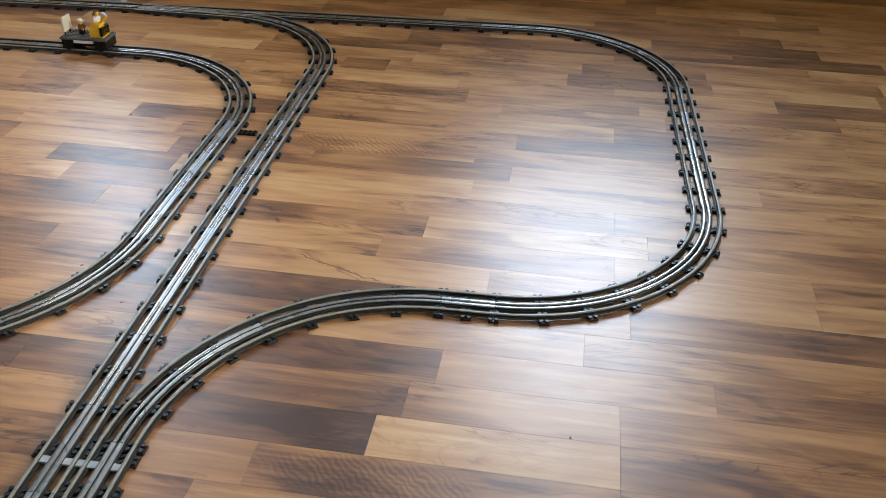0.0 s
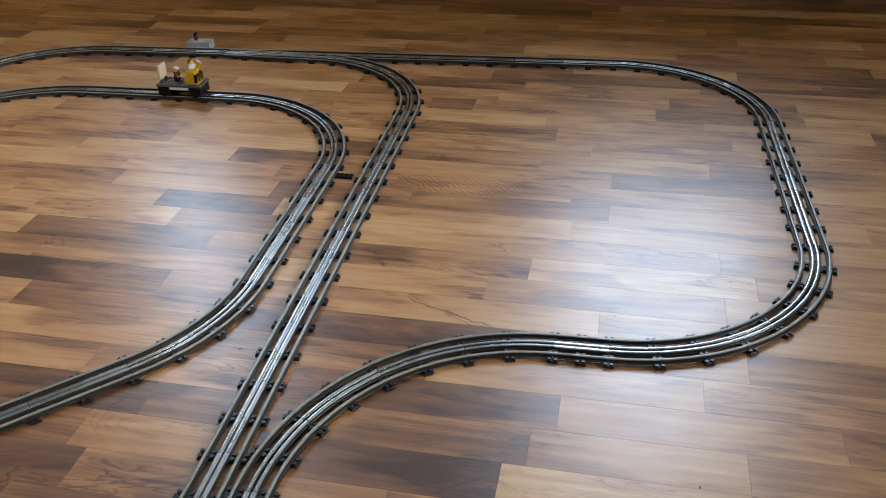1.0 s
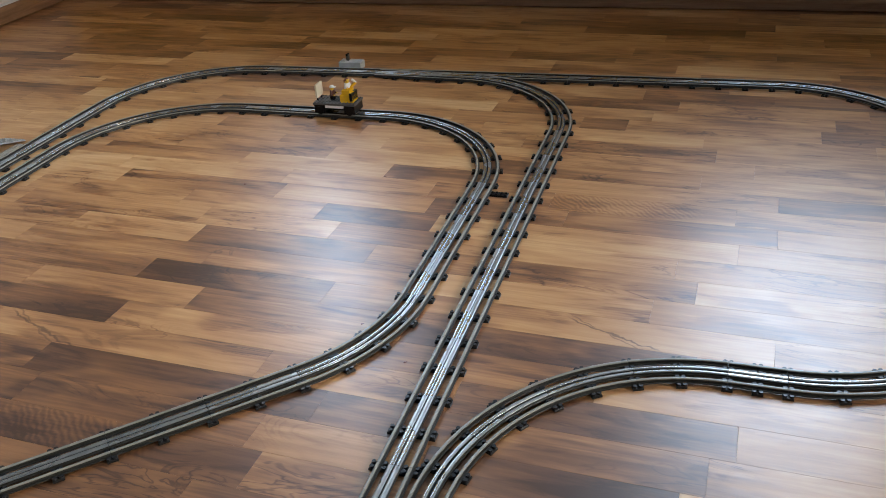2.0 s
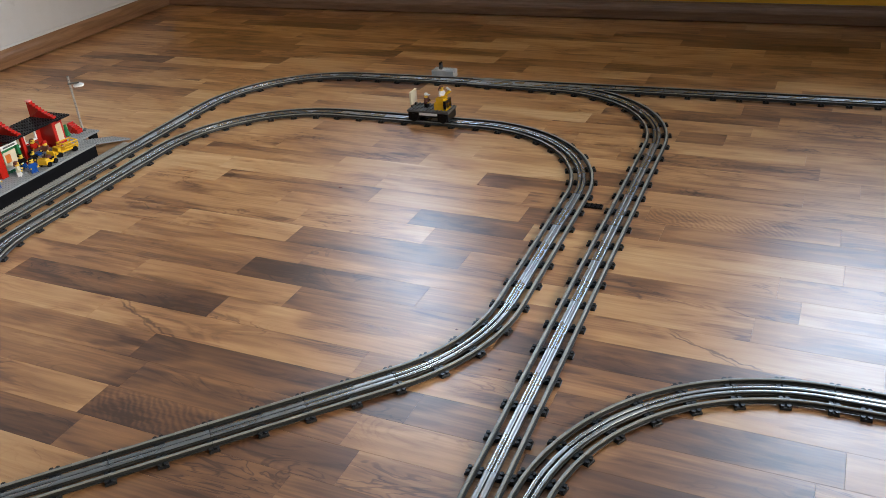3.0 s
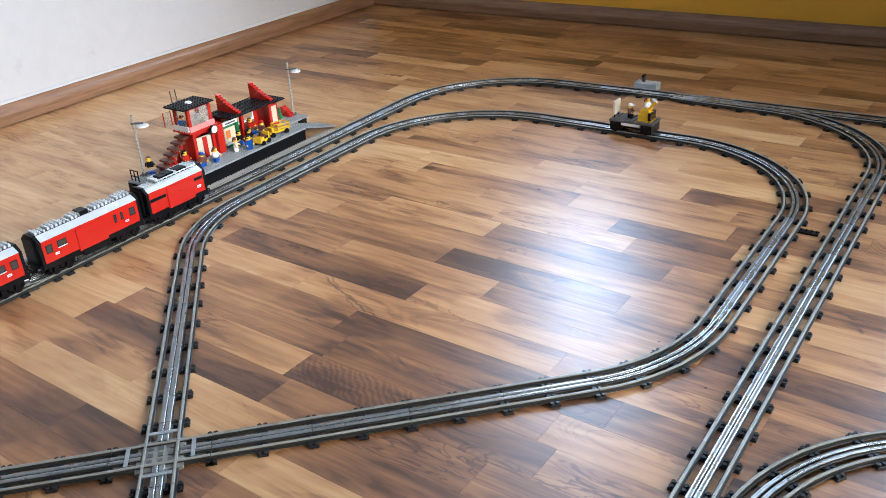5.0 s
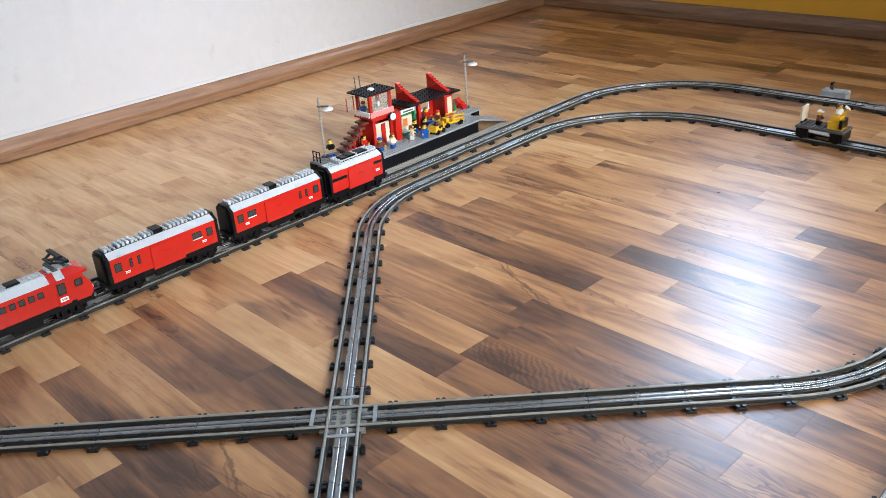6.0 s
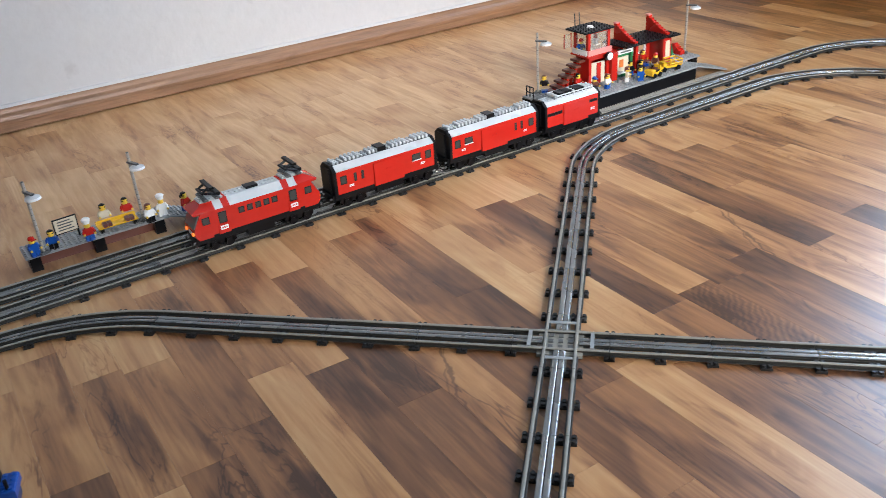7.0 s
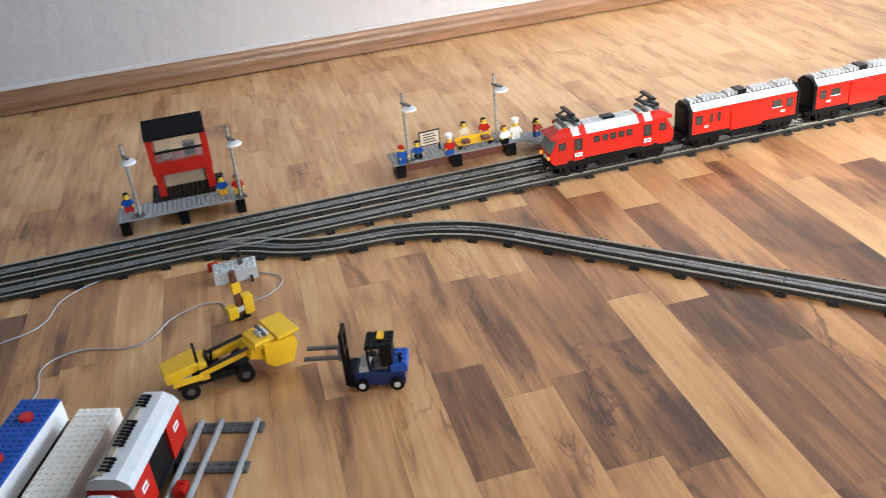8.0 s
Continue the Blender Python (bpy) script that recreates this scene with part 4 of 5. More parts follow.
def lamp_post(at, height=0.150, label="grey toy street lamp with a round white shade"):
    lamp = thing("toy_lamp", label, "toy lamp", at, "toy lamps")
    part("foot", Shape().plate(-0.008, 0.008, -0.008, 0.008, 0.0, PL, DGREY), lamp)
    post = Shape()
    n = int(height / 0.0096)
    for k in range(n):
        post.cyl((0, 0, PL + k * 0.0096), (0, 0, PL + k * 0.0096 + 0.0086), 0.0027, POLE, 10)
        post.cyl((0, 0, PL + k * 0.0096 + 0.0086), (0, 0, PL + k * 0.0096 + 0.0096), 0.0022, DGREY, 8)
    part("post", post, lamp, "pole of stacked round bricks")
    top = PL + n * 0.0096
    part("arm", Shape().box(-0.004, 0.022, -0.0028, 0.0028, top - 0.020, top - 0.0165, DGREY), lamp)
    part("shade", Shape().cyl((0.019, 0, top - 0.0225), (0.019, 0, top - 0.0195), 0.0120, GREY, 18, r2=0.0060).cyl((0.019, 0, top - 0.0262), (0.019, 0, top - 0.0225), 0.0128, WHITE, 18, r2=0.0120), lamp, "round white shade")
    return lamp


def switch_box(at, label="light grey switch motor box with a lever beside the track"):
    box = thing("switch_box", label, "toy switch", at, "switch boxes")
    part("housing", Shape().block(-0.032, 0.032, -0.016, 0.016, 0.0, 0.0200, GREY, c=0.0008).studs(-0.032, 0.032, -0.016, 0.016, 0.0200, GREY), box)
    lv = part("lever", Shape().box(0.006, 0.014, -0.004, 0.004, 0.0200, 0.036, DGREY), box, "dark lever")
    part("knob", Shape().cyl((0.010, -0.006, 0.0375), (0.010, 0.006, 0.0375), 0.0032, BLACK, 10), lv)
    part("rod", Shape().box(0.020, 0.024, -0.030, -0.016, 0.003, 0.006, BLACK), box)
    return box


switch_box(pose(-0.660, 0.200, 0, 0, 0, 90))
switch_box(pose(-0.486, -0.836, 0, 0, 0, 90))
switch_box(pose(-0.045, 1.706, 0, 0, 0, 180))

# crossing in the middle of the layout and the black plate between two lines
cross = thing("track_crossing", "grey plastic diamond crossing of two toy tracks", "toy track", pose(0, 0, 0, 0, 0, 45), "toy railway tracks")
part("base", Shape().box(-0.064, 0.064, -0.010, 0.010, 0.0012, 0.0040, RAIL).box(-0.010, 0.010, -0.064, 0.064, 0.0012, 0.0036, RAIL).block(-0.030, 0.030, -0.030, 0.030, 0.0010, 0.0058, RAIL), cross)
for m in (pose(0, 0, 0), pose(0, 0, 0, 0, 0, 90)):
    for y in (-0.0205, 0.0205):
        part("rail", smoothed(rail_bar(y, 0.128, 0.0).mesh("rail")), cross, at=m @ pose(-0.064, 0, 0.0))
    for a, b in ((-0.064, -0.024), (0.024, 0.064)):
        bed = swept(Shape(), BED, 0, b - a, 0.0, RAIL_SHADED)
        conductors(bed, b - a, 0.0)
        part("conductor_rail", smoothed(bed.mesh("conductor_rail")), cross, at=m @ pose(a, 0, 0))
    for x in (-0.0415, 0.0415):
        part("bridge", Shape().box(x - 0.0025, x + 0.0025, -0.018, 0.018, 0.0088, 0.0102, DECK), cross, at=m)
    for x in (-0.064, 0.064):
        part("sleeper", TIE_MESH, cross, at=m @ pose(x, 0, 0))
for x in (-0.013, 0.0, 0.013):
    for y in (-0.013, 0.0, 0.013):
        part("contact", Shape().box(x - 0.0032, x + 0.0032, y - 0.0032, y + 0.0032, 0.0056, 0.0078, DGREY), cross, at=pose(0, 0, 0, 0, 0, 0))
solid("spacer_plate", Shape().plate(0.527, 0.563, 1.007, 1.023, 0.0, PL, BLACK), "black studded plate between two toy tracks", "toy brick")
for y in (0.205, 0.08):
    wt = solid("switch_sleeper", Shape().block(-0.060, 0.060, -0.008, 0.008, 0.0, 0.0032, TIE).studs(-0.060, 0.060, -0.008, 0.008, 0.0032, TIE), "long dark sleeper under the track switch", "toy track", at=pose(0.628, y, 0))
solid("switch_bar", Shape().block(-0.046, 0.046, -0.005, 0.005, 0.0032, 0.0058, GREY), "light grey bar across the track switch", "toy track", at=pose(0.628, 0.192, 0))


# ---- station with its platform ----
T = 0.035
station = thing("toy_station", "red toy station building with black roofs on a grey platform", "toy station", pose(-0.70, 0.80, 0))
deck = Shape().plate(-0.062, 0.005, -0.250, 0.262, T - PL, T, DECK)
part("deck", deck, station, "grey studded deck along the wall side")
part("deck", Shape().plate(0.005, 0.064, -0.190, 0.186, T - PL, T, DECK), station, "grey studded deck along the track")
for ends, nm in (((-0.282, -0.190), 1), ((0.296, 0.186), -1)):
    a, b = ends
    run, rise = b - a, T - 0.0035
    rp = Shape()
    tilt = math.degrees(math.atan2(rise, abs(run)))
    ln = math.hypot(run, rise)
    m = pose(0.0345, a, 0.0020, tilt if nm > 0 else -tilt, 0, 0)
    ya, yb = (0, ln) if nm > 0 else (-ln, 0)
    rp.plate(-0.0295, 0.0295, ya, yb, 0.0, PL * 0.8, DECK, m)
    part("ramp", rp, station, "sloping grey ramp")
part("front_wall", Shape().box(0.054, 0.062, -0.188, 0.184, 0.0, T - PL, BLACK), station, "black wall under the deck")
# dark plate in a pale grey that paints in the light on its studs
part("base_plate", Shape().plate(0.058, 0.074, -0.26, 0.275, 0.0, PL, POLE), station, "dark ground plate, coloured pale for the light on its studs")
for v in (-0.244, -0.13, 0.0, 0.13, 0.250):
    for u in (-0.052, -0.008):
        part("pier", Shape().box(u - 0.008, u + 0.008, v - 0.008, v + 0.008, 0.0, T - PL, BLACK), station)
part("pier_foot", Shape().box(-0.066, 0.010, -0.262, -0.236, 0.0, PL, BLACK), station)
# tower with a stair on its side
tower = Shape().box(-0.050, -0.006, -0.100, -0.092, T, 0.104, RED).box(-0.050, -0.006, -0.046, -0.038, T, 0.104, RED).box(-0.050, -0.044, -0.092, -0.046, T, 0.104, RED).box(-0.050, -0.006, -0.092, -0.046, 0.094, 0.104, RED)
part("tower_wall", tower, station)
# cream panel stands in for the bright backlit openings between the posts
part("tower_opening", Shape().box(-0.012, -0.009, -0.090, -0.048, T, 0.086, TAN).box(-0.0085, -0.0065, -0.074, -0.062, T, 0.084, RED), station, "cream panel for the backlit openings, with a red post")
part("balcony", Shape().plate(-0.056, 0.002, -0.112, -0.034, 0.104, 0.104 + PL, RED), station)
room = Shape()
for u in (-0.052, -0.010):
    for v in (-0.106, -0.046):
        room.box(u, u + 0.007, v, v + 0.007, 0.107, 0.1595, RED)
room.box(-0.050, -0.005, -0.105, -0.040, 0.1555, 0.1600, RED)
part("room_frame", room, station)
part("parapet", Shape().box(-0.0038, 0.0002, -0.108, -0.036, 0.107, 0.119, RED_SHEEN).box(-0.052, -0.004, -0.110, -0.106, 0.107, 0.119, WHITE), station, "white and red parapet, the red paled as sheen")
for box in ((-0.0055, -0.0040, -0.099, -0.047, 0.119, 0.1555), (-0.045, -0.010, -0.1045, -0.1030, 0.119, 0.1555), (-0.045, -0.010, -0.0410, -0.0395, 0.110, 0.1555)):
    part("tower_window", Shape().box(*box, CLEAR), station, "clear window pane")
part("desk", Shape().box(-0.036, -0.016, -0.090, -0.055, 0.107, 0.124, TAN).box(-0.030, -0.020, -0.068, -0.060, 0.124, 0.136, WHITE), station, "cream control desk")
part("open_window", Shape().box(-0.0600, -0.0590, -0.128, -0.106, 0.119, 0.150, CLEAR).box(-0.0605, -0.0585, -0.128, -0.1265, 0.118, 0.151, RED).box(-0.0605, -0.0585, -0.1075, -0.106, 0.118, 0.151, RED), station, "open clear window wing")
troof = part("tower_roof", Shape().plate(-0.064, 0.004, -0.120, -0.032, 0.160, 0.160 + PL, BLACK), station, "black studded roof")
part("dish", Shape().cyl((-0.030, -0.076, 0.1630), (-0.030, -0.076, 0.1670), 0.0090, WHITE, 16, r2=0.0062), troof, "white round roof dish")
for v in (-0.098, -0.084):
    part("aerial", Shape().cyl((-0.056, v, 0.163), (-0.058, v, 0.194), 0.0014, DGREY, 6), troof)
stair = part("stair", Shape().box(-0.050, -0.046, -0.196, -0.100, T, T + 0.0050, BROWN), station, "red and brown staircase")
for k in range(7):
    v = -0.196 + k * 0.0125
    part("step", Shape().block(-0.046, -0.014, v, v + 0.016, T + k * 0.0096, T + (k + 1) * 0.0096 - 0.0045, BROWN), stair)
    if k:
        part("support", Shape().box(-0.042, -0.036, v + 0.006, v + 0.0123, T, T + k * 0.0096, RED), stair)
part("annex", Shape().box(-0.048, 0.004, -0.038, -0.020, T, 0.098, RED).box(-0.048, -0.010, -0.020, 0.002, T, 0.098, RED).plate(-0.048, 0.004, -0.038, -0.014, 0.098, 0.098 + PL, RED), station)
part("clock", Shape().cyl((0.002, -0.048, 0.098), (0.0085, -0.048, 0.098), 0.0085, WHITE, 18).cyl((0.000, -0.048, 0.098), (0.0078, -0.048, 0.098), 0.0098, BLACK, 18), station, "round white station clock")
part("name_board", Shape().box(0.002, 0.006, -0.020, 0.024, 0.094, 0.1030, WHITE).box(0.0055, 0.0064, -0.014, 0.018, 0.0965, 0.1002, DGREY), station, "white board with dark bar")
# kiosk and canopy
kiosk = part("kiosk", Shape().box(-0.044, -0.006, -0.019, 0.030, T, 0.090, GREEN).box(-0.0058, -0.0035, -0.012, 0.022, 0.050, 0.084, TAN), station, "green kiosk with cream front")
part("counter", Shape().block(-0.006, 0.004, -0.014, 0.026, 0.046, 0.0495, WHITE), kiosk, "white counter")
part("poster", Shape().box(-0.0035, -0.0030, -0.008, 0.006, 0.060, 0.078, ORANGE_PLASTIC), kiosk, "orange poster")
part("pillar", Shape().box(-0.006, 0.002, 0.024, 0.030, T, 0.092, GREEN), kiosk, "green corner post")
part("back_wall", Shape().box(-0.056, -0.050, 0.000, 0.176, T, 0.060, RED).box(-0.056, -0.050, 0.000, 0.176, 0.098, 0.104, RED).box(-0.056, -0.050, 0.000, 0.050, 0.060, 0.098, RED).box(-0.056, -0.050, 0.128, 0.176, 0.060, 0.098, RED), station)
for v in (0.050, 0.090):
    part("back_window", Shape().box(-0.055, -0.051, v, v + 0.038, 0.060, 0.064, WHITE).box(-0.055, -0.051, v, v + 0.038, 0.094, 0.098, WHITE).box(-0.055, -0.051, v, v + 0.004, 0.064, 0.094, WHITE).box(-0.055, -0.051, v + 0.034, v + 0.038, 0.064, 0.094, WHITE), station, "white window frame")
part("side_wall", Shape().box(-0.050, -0.010, 0.140, 0.172, T, 0.104, RED).box(-0.0098, -0.0080, 0.146, 0.166, 0.048, 0.090, TAN), station)
for v in (0.042, 0.134):
    part("pillar", Shape().box(-0.008, 0.0, v, v + 0.008, T, 0.106, RED), station)
croof = part("canopy_roof", Shape().plate(-0.062, 0.018, -0.006, 0.150, 0.108, 0.108 + PL, BLACK).plate(-0.058, 0.006, 0.146, 0.186, 0.101, 0.101 + PL, BLACK), station, "black studded canopy roof")
for v in (0.026, 0.132):
    fin = Shape()
    for k in range(9):
        u = -0.058 + k * 0.0075
        fin.box(u, u + 0.0095, v, v + 0.010, 0.1112, 0.1150 + 0.0330 * (1 - k / 9) ** 1.35, RED)
    fin.box(-0.060, -0.050, v - 0.0005, v + 0.0105, 0.1480, 0.1510, RED_SHEEN)
    part("gable", fin, croof, "stepped red gable")
part("bench", Shape().box(-0.040, -0.026, 0.070, 0.118, T + 0.010, T + 0.0135, BROWN).box(-0.042, -0.039, 0.070, 0.118, T + 0.010, T + 0.026, BROWN).box(-0.036, -0.030, 0.074, 0.080, T, T + 0.010, BLACK).box(-0.036, -0.030, 0.108, 0.114, T, T + 0.010, BLACK), station, "brown bench")
fence = Shape()
for k in range(3):
    fence.cyl((-0.054 + k * 0.012, -0.244, T), (-0.054 + k * 0.012, -0.244, T + 0.026), 0.0013, BLACK, 6)
for z in (0.012, 0.025):
    fence.cyl((-0.054, -0.244, T + z), (-0.030, -0.244, T + z), 0.0013, BLACK, 6)
part("fence", fence, station, "small black fence")
fence_block = Shape()
for k in range(5):
    fence_block.box(-0.056 + k * 0.0056, -0.056 + (k + 1) * 0.0056, 0.226, 0.242, T, T + 0.026 - k * 0.0038, RED)
part("stepped_block", fence_block, station, "red stepped block at the platform end")
tree = Shape().cyl((-0.040, 0.205, T), (-0.040, 0.205, T + 0.006), 0.003, BROWN, 8)
for k in range(4):
    tree.cyl((-0.040, 0.205, T + 0.005 + k * 0.006), (-0.040, 0.205, T + 0.014 + k * 0.006), 0.0095 - k * 0.002, GREEN, 7, r2=0.003)
solid("toy_tree", tree, "small green plastic fir tree on the platform", "toy tree", at=pose(-0.70, 0.80, 0.0))
lamp_post(pose(-0.755, 0.590, T, 0, 0, 35), 0.1345)
lamp_post(pose(-0.735, 1.050, T, 0, 0, 35), 0.1345)
cart = thing("baggage_cart", "yellow toy baggage cart with a rail on the platform", "toy cart", pose(-0.668, 0.918, T, 0, 0, 80), "")
part("bed", Shape().plate(-0.030, 0.030, -0.014, 0.014, 0.009, 0.0125, YELLOW), cart)
rails_ = Shape()
for a, b in (((-0.004, -0.014), (0.030, -0.014)), ((0.030, -0.014), (0.030, 0.014)), ((0.030, 0.014), (-0.004, 0.014)), ((-0.004, 0.014), (-0.004, -0.014))):
    for z in (0.018, 0.026):
        rails_.cyl((*a, z), (*b, z), 0.0015, YELLOW, 6)
    rails_.cyl((*a, 0.0125), (*a, 0.027), 0.0015, YELLOW, 6)
part("rail", rails_, cart)
part("seat", Shape().box(-0.020, -0.012, -0.010, 0.010, 0.0125, 0.022, YELLOW), cart)
for x in (-0.020, 0.020):
    for s in (-1, 1):
        part("wheel", Shape().cyl((x, s * 0.010, 0.0065), (x, s * 0.0155, 0.0065), 0.0065, BLACK, 12), cart)
tractor = thing("baggage_tractor", "yellow toy baggage tractor in front of the cart", "toy tractor", pose(-0.656, 0.858, T, 0, 0, -80))
part("chassis", Shape().plate(-0.016, 0.022, -0.012, 0.012, 0.007, 0.0115, YELLOW).block(0.008, 0.022, -0.011, 0.011, 0.0115, 0.0200, YELLOW, c=0.001), tractor)
part("seat", Shape().box(-0.016, -0.012, -0.009, 0.009, 0.0115, 0.0250, YELLOW).box(-0.012, 0.002, -0.009, 0.009, 0.0115, 0.0160, BLACK), tractor)
part("steering_wheel", Shape().cyl((0.010, 0, 0.0200), (0.006, 0, 0.0270), 0.0013, BLACK, 6).cyl((0.006, 0, 0.0270), (0.0055, 0, 0.0280), 0.0050, BLACK, 10), tractor)
for x in (-0.008, 0.014):
    for side in (-1, 1):
        part("wheel", Shape().cyl((x, side * 0.009, 0.0060), (x, side * 0.0145, 0.0060), 0.0060, BLACK, 12), tractor)
FIG1 = ((-0.662, 0.640, T, -20, BLUE, BLUE, RED, None, False), (-0.716, 0.676, T, 10, RED, BLACK, None, BLACK, False), (-0.672, 0.686, T, -10, BROWN, BLUE, BLUE, None, False),
        (-0.668, 0.722, T, 15, WHITE, BLUE, None, BROWN, False), (-0.752, 0.606, T, -30, BLACK, BLUE, None, BROWN, True), (-0.732, 0.700, 0.1075, -60, BLUE, BLUE, RED, None, False),
        (-0.700, 0.826, T, 0, BLACK, BLUE, None, BLACK, False), (-0.712, 0.878, T + 0.010, 0, RED, BLUE, None, BROWN, True), (-0.674, 0.790, T, 40, TAN, WHITE, None, BROWN, False),
        (-0.654, 0.812, T, -15, BLUE, BLUE, None, BLACK, False), (-0.656, 0.862, T + 0.0165, -80, BROWN, BROWN, RED, None, True),
        (-0.690, 0.850, T, 20, BLACK, BROWN, None, BLACK, False))
NAMES = {id(BLUE): "blue", id(RED): "red", id(WHITE): "white", id(BLACK): "black", id(TAN): "cream", id(BROWN): "brown", id(YELLOW): "yellow"}


def figures(rows, where):
    for x, y, z, turn, torso, legs, hat, hair, seated in rows:
        words = "%s toy figure, %s top, %s, %s" % ("seated" if seated else "standing", NAMES[id(torso)], "%s cap" % NAMES[id(hat)] if hat else "%s hair" % NAMES[id(hair)], where)
        toy_figure(pose(x, y, z, 0, 0, turn), torso, legs, hat, hair, seated=seated, hatkind="cook" if hat is WHITE else "cap", label=words)


figures(FIG1, "on station platform")

# ---- second platform with lamps, people's dolls and a signal house ----
P2 = 0.030
second = thing("toy_platform", "short grey toy platform on dark piers", "toy platform", pose(-0.70, -0.44, 0), "toy platforms")
part("deck", Shape().plate(-0.060, -0.004, -0.095, 0.150, P2 - PL, P2, DECK), second, "grey studded deck")
part("ramp", Shape().plate(-0.060, -0.004, 0.0, 0.075, 0.0, PL, DECK, pose(0, 0.150, P2 - PL, -20.0, 0, 0)), second, "sloping grey end")
part("wall", Shape().box(-0.040, -0.032, -0.090, 0.140, 0.0, P2 - PL, BROWN), second, "dark brown wall under the deck")
for k in range(3):
    part("pier", Shape().box(-0.024, -0.010, -0.090 + k * 0.105, -0.072 + k * 0.105, 0.0, P2 - PL, BLACK), second)
third = thing("toy_platform", "grey toy platform under the signal house", "toy platform", pose(-0.70, -0.90, 0), "toy platforms")
part("deck", Shape().plate(-0.056, 0.000, -0.110, 0.100, P2 - PL, P2, DECK), third, "grey studded deck")
for k in range(3):
    part("pier", Shape().box(-0.050, -0.004, -0.108 + k * 0.096, -0.092 + k * 0.096, 0.0, P2 - PL, BLACK), third)
part("end_post", Shape().box(-0.012, -0.002, 0.092, 0.100, P2, P2 + 0.014, BLACK), third)
for x, y in ((-0.690, -0.505), (-0.700, -0.335), (-0.690, -0.972), (-0.685, -0.804)):
    lamp_post(pose(x - 0.018, y, P2, 0, 0, 20), 0.1250)
board = thing("notice_board", "white poster board on black posts on the platform", "notice board", pose(-0.735, -0.458, P2, 0, 0, 5))
part("panel", Shape().box(-0.001, 0.001, -0.020, 0.020, 0.012, 0.040, BLACK).box(0.001, 0.0018, -0.018, 0.018, 0.014, 0.038, TAN), board, "cream poster")
for k in range(4):
    part("poster_bar", Shape().box(0.0018, 0.0022, -0.013, 0.013 - 0.004 * (k % 2), 0.018 + k * 0.005, 0.0200 + k * 0.005, DGREY), board)
for v in (-0.018, 0.018):
    part("post", Shape().cyl((0, v, 0), (0, v, 0.040), 0.0018, BLACK, 6), board)
bench = thing("toy_bench", "yellow toy bench on the platform", "toy bench", pose(-0.722, -0.378, P2))
part("seat", Shape().box(-0.008, 0.010, -0.034, 0.034, 0.008, 0.011, YELLOW), bench)
part("backrest", Shape().box(-0.010, -0.008, -0.034, 0.034, 0.008, 0.017, YELLOW), bench)
for v in (-0.028, 0.028):
    part("leg", Shape().box(-0.006, 0.008, v - 0.003, v + 0.003, 0.0, 0.008, BLACK), bench)
FIG2 = ((-0.706, -0.518, P2, 20, BLUE, BLUE, RED, None, False), (-0.712, -0.487, P2, -10, BLUE, BLACK, None, BLACK, False), (-0.704, -0.430, P2, 0, RED, BLUE, WHITE, None, False),
        (-0.722, -0.396, P2 + 0.011, 0, TAN, BROWN, None, BLACK, True), (-0.722, -0.358, P2 + 0.011, 0, RED, BROWN, None, BLACK, True), (-0.704, -0.326, P2, 10, WHITE, BLACK, None, BROWN, False),
        (-0.716, -0.300, P2, -5, WHITE, WHITE, WHITE, None, False), (-0.718, -0.258, P2 - 0.004, 30, RED, BLUE, None, BLACK, False), (-0.702, -0.228, P2 - 0.012, 30, BLUE, BLUE, RED, None, True),
        (-0.730, -0.832, P2, 0, BLUE, YELLOW, None, BLACK, False), (-0.722, -0.806, P2, 0, RED, YELLOW, None, BROWN, False), (-0.735, -0.99, P2, 0, BLUE, RED, None, BLACK, False))
figures(FIG2, "on grey platform")

house = thing("toy_signal_house", "red toy signal house with a black sloping roof", "toy house", pose(-0.775, -0.890, 0))
part("base", Shape().plate(-0.045, 0.030, -0.062, 0.062, P2 - 0.012, P2 + PL, BLACK), house)
part("lower_wall", Shape().box(-0.030, 0.014, -0.048, -0.036, P2, 0.074, RED).box(-0.030, 0.014, 0.036, 0.048, P2, 0.074, RED).box(-0.030, -0.024, -0.036, 0.036, P2, 0.074, TAN), house)
part("floor_beam", Shape().box(-0.036, 0.020, -0.050, 0.050, 0.074, 0.096, RED), house)
for u in (-0.034, 0.010):
    for v in (-0.050, 0.040):
        part("post", Shape().box(u, u + 0.008, v, v + 0.010, 0.096, 0.140, RED), house)
part("window", Shape().box(0.014, 0.0155, -0.040, 0.040, 0.098, 0.138, CLEAR), house)
part("window_bar", Shape().box(0.0155, 0.0175, -0.040, 0.040, 0.112, 0.116, BLACK), house)
part("chair", Shape().box(-0.012, 0.002, -0.028, -0.012, 0.096, 0.110, TAN).box(-0.012, 0.004, 0.008, 0.028, 0.096, 0.118, DGREY), house)
roof2 = Shape().prism([(-0.048, 0.140), (0.026, 0.140), (0.028, 0.144), (-0.008, 0.166), (-0.048, 0.152)], -0.050, 0.050, BLACK)
part("roof", roof2, house, "black sloping roof")
part("pier", Shape().box(-0.030, 0.014, -0.048, 0.048, 0.0, P2 - 0.012, BLACK), house)


# ---- work wagon with a little crane on the inner line ----
exc = thing("work_wagon", "grey toy flat wagon with a yellow crane on the rails", "toy wagon", pose(0.063, YI, 0.0085, 0, 0, 180) @ Matrix.Scale(1.12, 4))
part("frame", Shape().plate(-0.048, 0.048, -0.024, 0.024, 0.0225, 0.0265, DGREY).box(-0.020, 0.020, -0.0235, 0.0235, 0.0165, 0.0225, WHITE), exc)
